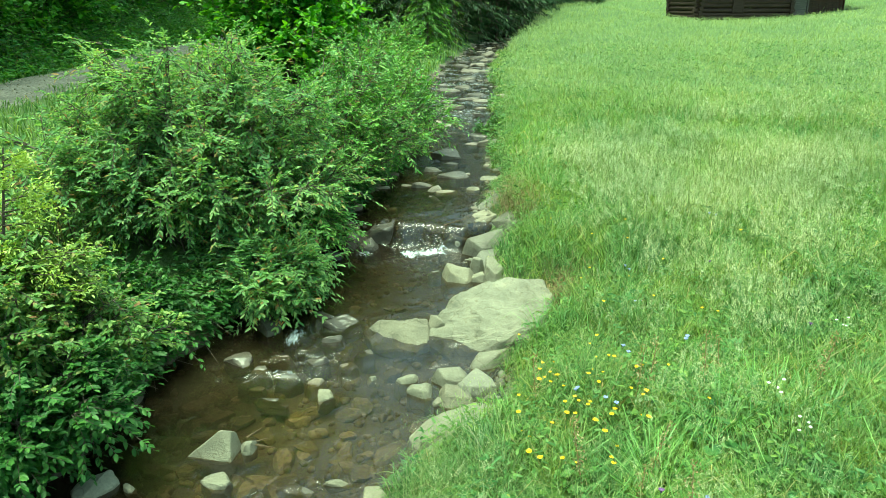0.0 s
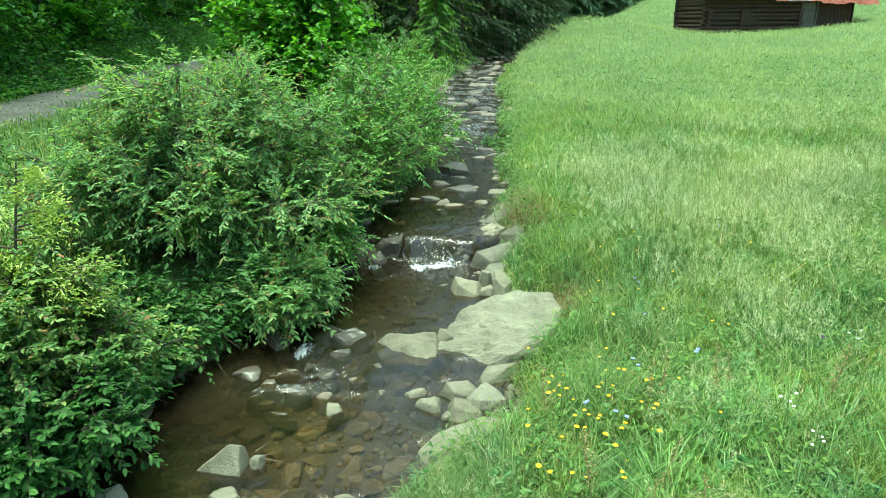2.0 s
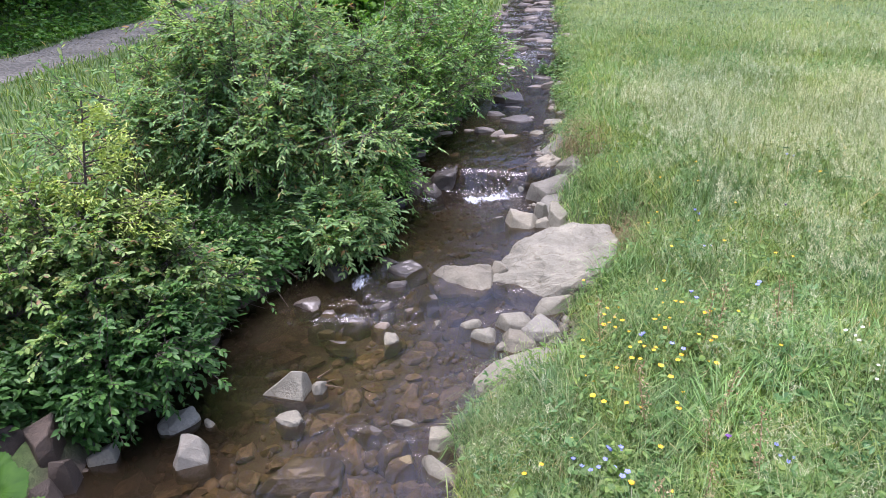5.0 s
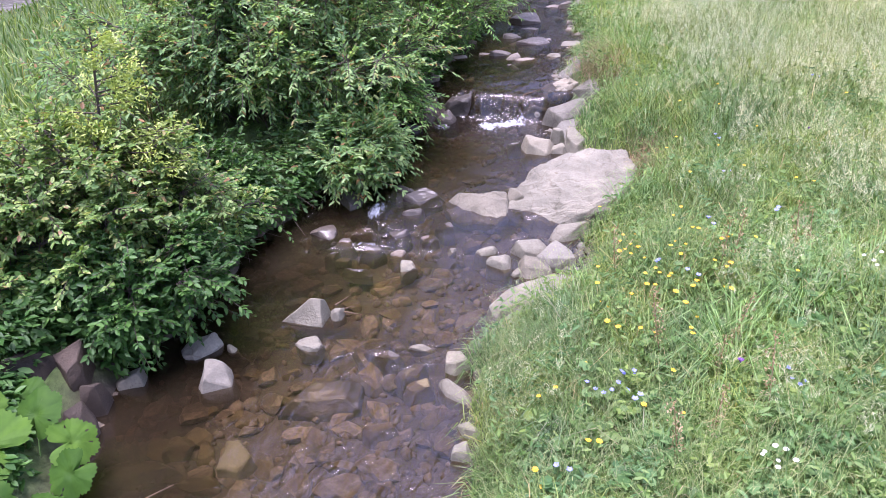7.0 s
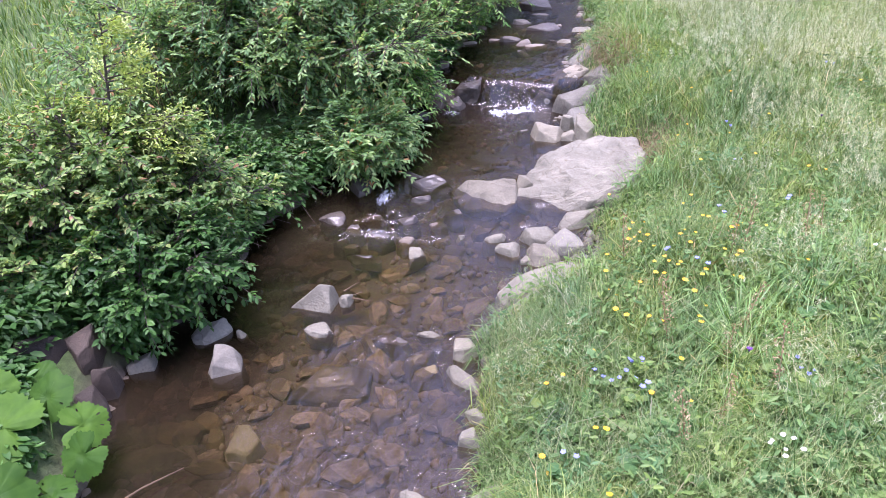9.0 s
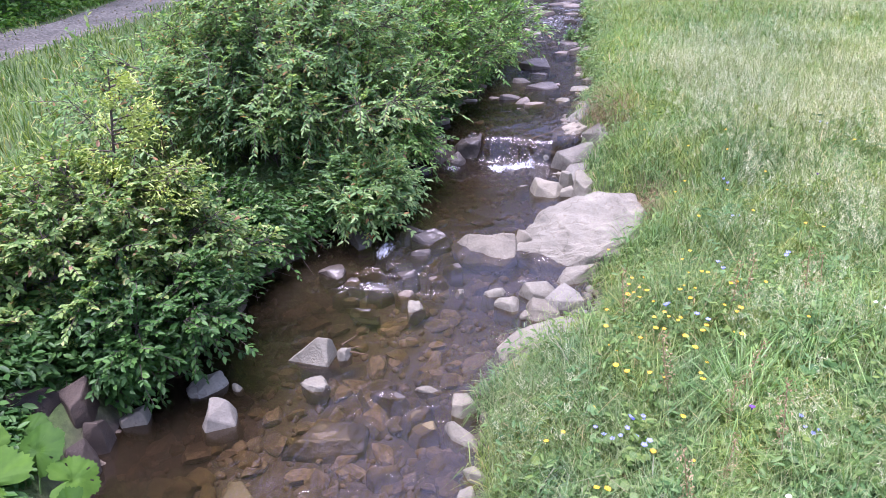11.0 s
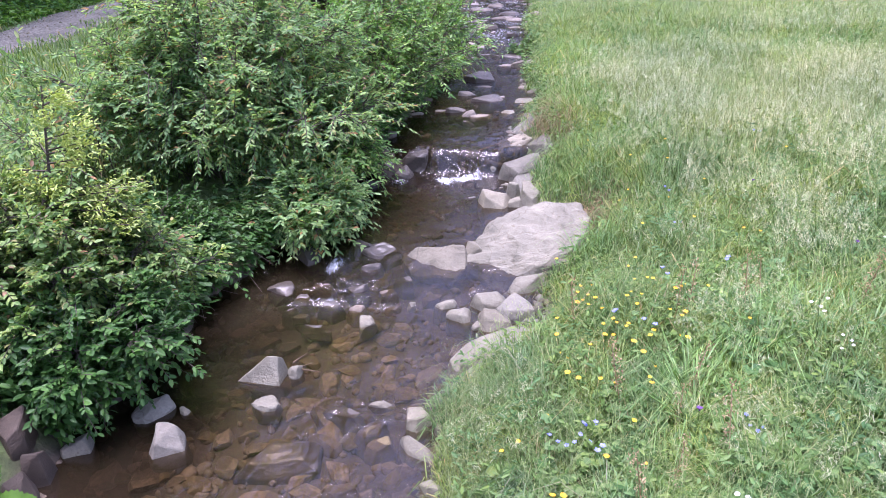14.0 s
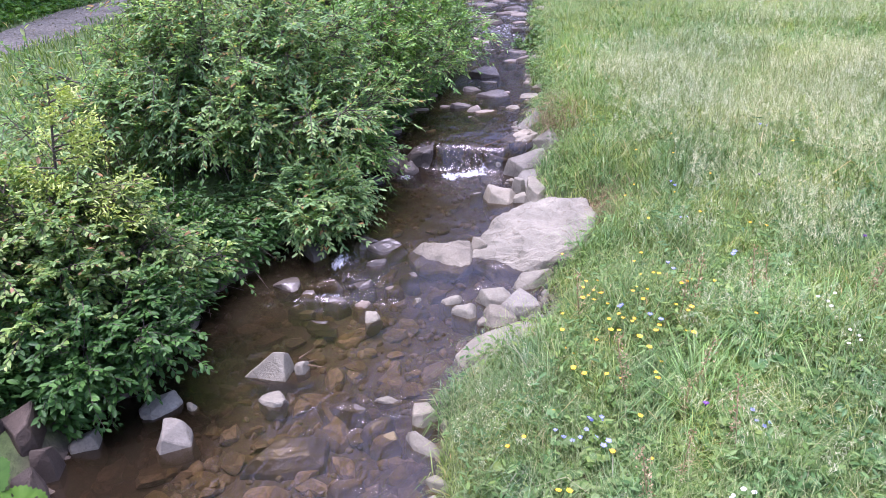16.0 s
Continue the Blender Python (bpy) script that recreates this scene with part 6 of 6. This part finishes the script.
# ---------------------------------------------------------------- flowers and broad leaves


def flower_parts(name, label, petals, radius, cup, stem, material, heads=1):
    f = new(name)
    top = Vector((0.02, 0.01, stem))
    part("stem", tubes("stem", np.array([[0, 0, 0.0]]), np.array([list(top)]), 0.002, 0.0015, STEM), None, f)
    for hd in range(heads):
        c = top + Vector((0.035 * math.cos(hd * 2.4), 0.035 * math.sin(hd * 2.4), -0.02 * hd)) * (heads > 1)
        bm = bmesh.new()
        mid = bm.verts.new(c)
        for k in range(petals):
            a0, a1, a2 = (2 * math.pi * (k + o) / petals for o in (-0.48, 0, 0.48))
            v = [bm.verts.new(c + Vector((radius * q * math.cos(a), radius * q * math.sin(a), cup * radius * q))) for a, q in ((a0, 0.8), (a1, 1.05), (a2, 0.8))]
            bm.faces.new((mid, v[0], v[1], v[2]))
        bmesh.ops.create_icosphere(bm, subdivisions=1, radius=radius * 0.32, matrix=Matrix.Translation(c))
        part("flower_head", bm, material, f)
    return tagged(f, label, "flower")


def plant(kind_ob, spots, group, seed):
    r = random.Random(seed)
    tagged(kind_ob, group=group)
    for n, (x, y) in enumerate(spots):
        m = pose(x, y, ground_at(x, y), r.uniform(-10, 10), r.uniform(-10, 10), r.uniform(0, 360)) @ Matrix.Scale(r.uniform(0.85, 1.2), 4)
        if n == 0:
            kind_ob.matrix_basis = m
        else:
            copy_thing(kind_ob, m)


plant(flower_parts("yellow_flower", "bright yellow open meadow flower on a thin stem", 9, 0.016, 0.35, 0.32, YELLOW),
      [(0.04, 2.27), (0.06, 2.29), (0.28, 2.36), (0.31, 2.36), (0.10, 2.52), (0.29, 1.95), (0.14, 1.94), (-0.07, 1.92), (0.21, 2.82), (0.12, 2.78), (0.69, 2.81), (0.55, 2.62), (1.00, 3.49), (1.04, 3.45), (1.11, 3.46), (1.14, 3.46),
       (0.91, 3.31), (0.92, 3.17), (0.85, 3.01), (0.84, 3.39), (0.81, 3.75), (0.51, 3.65), (0.68, 3.99), (0.60, 4.04), (0.96, 3.90), (1.01, 3.92), (1.17, 4.15), (1.33, 4.03), (0.58, 3.11), (0.48, 3.23), (0.33, 3.02), (0.40, 3.46),
       (2.09, 4.99), (2.14, 4.82), (0.66, 6.03), (0.73, 5.78), (3.02, 6.63), (0.86, 3.7), (0.75, 3.85), (1.2, 3.6), (0.7, 3.5)], "yellow flowers in the meadow", 1)
r = random.Random(12)
plant(flower_parts("small_yellow_flower", "small bright yellow meadow flower on a thin stem", 8, 0.012, 0.5, 0.3, YELLOW),
      [(r.gauss(0.85, 0.28), r.gauss(3.7, 0.45)) for _ in range(30)] + [(r.uniform(1.2, 3.2), r.uniform(4.0, 8.0)) for _ in range(10)], "yellow flowers in the meadow", 11)
plant(flower_parts("blue_flower", "pale blue bellflower on a thin stem", 5, 0.016, 0.7, 0.30, BLUE, 2),
      [(0.48, 2.87), (0.46, 2.76), (0.57, 2.87), (0.53, 2.65), (0.37, 2.77), (0.50, 2.82), (0.24, 2.32), (1.34, 2.84), (1.36, 2.79), (1.73, 4.42), (1.28, 4.19), (0.86, 3.78), (1.04, 3.65), (1.75, 5.92), (2.86, 6.98), (4.04, 6.93), (1.6, 5.2)],
      "blue flowers in the meadow", 2)
plant(flower_parts("white_flower", "flat white flower head on a thin stem", 6, 0.009, 0.1, 0.4, WHITE, 4),
      [(1.97, 3.15), (1.92, 3.43), (2.78, 4.31), (5.22, 13.84), (4.74, 12.71), (3.64, 14.35), (3.7, 14.2), (5.1, 13.6), (1.1, 2.05), (1.0, 2.2)], "white flowers in the meadow", 3)
plant(flower_parts("purple_flower", "round purple meadow flower on a stem", 10, 0.016, 0.9, 0.42, PURPLE),
      [(2.57, 4.45), (0.98, 2.62), (2.3, 5.6)], "purple flowers in the meadow", 4)


spike = new("seed_spike")
part("stem", tubes("stem", np.array([[0, 0, 0.0]]), np.array([[0.015, 0.01, 0.42]]), 0.003, 0.002, SPIKE), None, spike)
r = np.random.RandomState(45)
u = r.rand(90)
pos = np.stack([0.015 * u + r.normal(0, 0.012, 90), r.normal(0, 0.012, 90), 0.18 + 0.26 * u], -1)
tagged(part("ear", leaflets("ear", pos, r.normal(0, 1, (90, 3)) + [0, 0, 0.8], r.normal(0, 1, (90, 3)), np.full(90, 0.012), np.full(90, 0.007), SPIKE), None, spike, "rough brown ear of the plant"), kind="stuff")
tagged(spike, "brown seed spike standing in the grass", "plant")
plant(spike, [(1.24, 3.9), (1.09, 3.13), (1.0, 2.93), (1.3, 3.88), (0.77, 3.1), (1.83, 4.02), (1.68, 3.87), (1.17, 2.58), (0.73, 2.36), (2.34, 3.88), (0.85, 2.45), (0.62, 3.95)], "brown seed spikes in the meadow", 5)


def butterbur_leaf(radius, seed):
    """A round leaf with a notch, folded along its veins, scalloped and toothed at the rim."""
    r = random.Random(seed)
    bm = bmesh.new()
    c = bm.verts.new((0, 0, -0.03))
    rings = []
    n = 72
    torn = [r.uniform(0, 6.28) for _ in range(3)]
    for k, f_ in enumerate((0.2, 0.45, 0.7, 0.88, 1.0)):
        ring = []
        for i in range(n):
            a = 2 * math.pi * i / n
            notch = 1 - 0.75 * math.exp(-((a - math.pi) / 0.26) ** 2)
            rim = 1 + (0.15 * abs(math.sin(3.5 * a + seed)) ** 0.6 + 0.085 * (i % 2) - 0.1 * sum(math.exp(-((a - q) / 0.07) ** 2) for q in torn)) * (k == 4)
            q = radius * f_ * notch * rim
            z = radius * f_ * (0.05 * abs(math.sin(4.5 * a + seed)) * f_ + 0.09 * math.sin(3 * a + seed) * f_ - 0.16 * f_ + 0.025 * r.uniform(-1, 1))
            ring.append(bm.verts.new((q * math.cos(a), q * math.sin(a), z)))
        rings.append(ring)
    for i in range(n):
        j = (i + 1) % n
        bm.faces.new((c, rings[0][i], rings[0][j]))
        for k in range(4):
            if k in (1, 2) and r.random() < 0.018:
                continue  # eaten holes
            bm.faces.new((rings[k][i], rings[k + 1][i], rings[k + 1][j], rings[k][j]))
    for fc in bm.faces:
        fc.smooth = True
    return bm


bur = new("butterbur_plant")
bur.matrix_world = pose(-2.72, 2.5, 0.0)
r = random.Random(8)
for k, (dx, dy, dz, rad) in enumerate(((0.16, 0.16, 0.30, 0.13), (-0.10, 0.26, 0.40, 0.14), (0.24, -0.02, 0.24, 0.12), (-0.16, -0.04, 0.46, 0.19), (0.02, -0.40, 0.34, 0.17), (-0.46, -0.26, 0.52, 0.19),
                                      (-0.40, 0.16, 0.50, 0.17), (0.14, -0.22, 0.16, 0.12), (-0.22, -0.60, 0.44, 0.18), (0.22, -0.56, 0.16, 0.13), (-0.3, -0.34, 0.26, 0.16), (-0.28, 0.42, 0.38, 0.12))):
    # every third leaf takes the paler green that paints it lit
    leaf_ob = part("leaf", butterbur_leaf(rad, k), BUTTERBUR if k % 3 else BUTTERBUR_LIT, bur)
    leaf_ob.matrix_basis = pose(dx, dy, dz, r.uniform(-24, 24) + 22, r.uniform(-24, 24) + 16) @ pose(0, 0, 0, 0, 0, r.uniform(0, 360))
    part("leaf_stalk", tubes("leaf_stalk", np.array([[0.0, 0, 0.05]]), np.array([[dx, dy, dz - 0.03]]), 0.008, 0.006, STEM), None, bur)
tagged(bur, "butterbur plant with broad round green leaves by the water", "plant")

# a whorled herb above the butterbur
r = np.random.RandomState(47)
for hx, hy, hz in ((-3.5, 3.5, 0.5), (-3.42, 3.38, 0.36), (-3.66, 3.62, 0.55), (-3.62, 3.36, 0.42)):
    herb = new("whorled_herb")
    foot_z = ground_at(hx, hy)
    herb.matrix_world = pose(hx, hy, foot_z)
    tall = max(hz - foot_z, 0.25)
    part("stem", tubes("stem", np.array([[0, 0, 0.0]]), np.array([[0, 0, tall]]), 0.004, 0.003, STEM), None, herb)
    w = np.repeat(np.arange(5), 7)
    a = r.uniform(0, 6.283, 35)
    pos = np.stack([0 * a, 0 * a, tall * (0.45 + 0.55 * w / 4)], -1)
    al = np.stack([np.cos(a), np.sin(a), r.uniform(-0.1, 0.4, 35)], -1)
    part("leaves", leaflets("leaves", pos, al, np.tile([0, 0, 1.0], (35, 1)), r.uniform(0.08, 0.13, 35), np.full(35, 0.026), BANK_LEAF, 0.2), None, herb)
    tagged(herb, "upright green herb with whorls of narrow leaves", "plant", "whorled herbs on the bank")

# a bleached stick in the shallows
stick = new("stick", tubes("stick", np.array([[-2.28, 2.35, 0.01]]), np.array([[-2.0, 2.62, 0.02]]), 0.009, 0.004, TWIG, np.array([[-2.17, 2.45, 0.035]])))
tagged(stick, "thin brown stick lying in the shallow water", "stick")

twig = new("dead_twig", tubes("dead_twig", np.array([[-0.02, 8.28, 0.16]]), np.array([[0.3, 8.5, 0.52]]), 0.012, 0.006, TWIG, np.array([[0.02, 8.42, 0.46]])))
tagged(twig, "bowed grey dead twig caught beside the little fall", "stick")
sprig = new("driftwood", tubes("driftwood", np.array([[-1.42, 4.36, 0.03], [-1.46, 4.40, 0.06], [-1.44, 4.38, 0.02]]), np.array([[-1.24, 4.33, 0.02], [-1.36, 4.47, 0.1], [-1.32, 4.42, 0.04]]), 0.011, 0.004, TWIG))
tagged(sprig, "pale broken driftwood lodged behind a rock in the stream", "stick")

# bare twigs and roots under the overhanging bushes
r = np.random.RandomState(31)
n = 45
ty = r.uniform(4.6, 6.4, n)
tl, tr_ = shore(ty)
a = np.stack([tl - 0.15 + r.normal(0, 0.08, n), ty, r.uniform(0.2, 0.6, n)], -1)
b = a + np.stack([r.uniform(0.05, 0.45, n), r.normal(0, 0.25, n), -r.uniform(0.05, 0.45, n)], -1)
b[:, 2] = np.maximum(b[:, 2], 0.0)
tagged(new("bare_twigs", tubes("bare_twigs", a, b, 0.004, 0.0015, BARK)), "thin bare twigs hanging under the bushes", "twigs", kind="stuff")
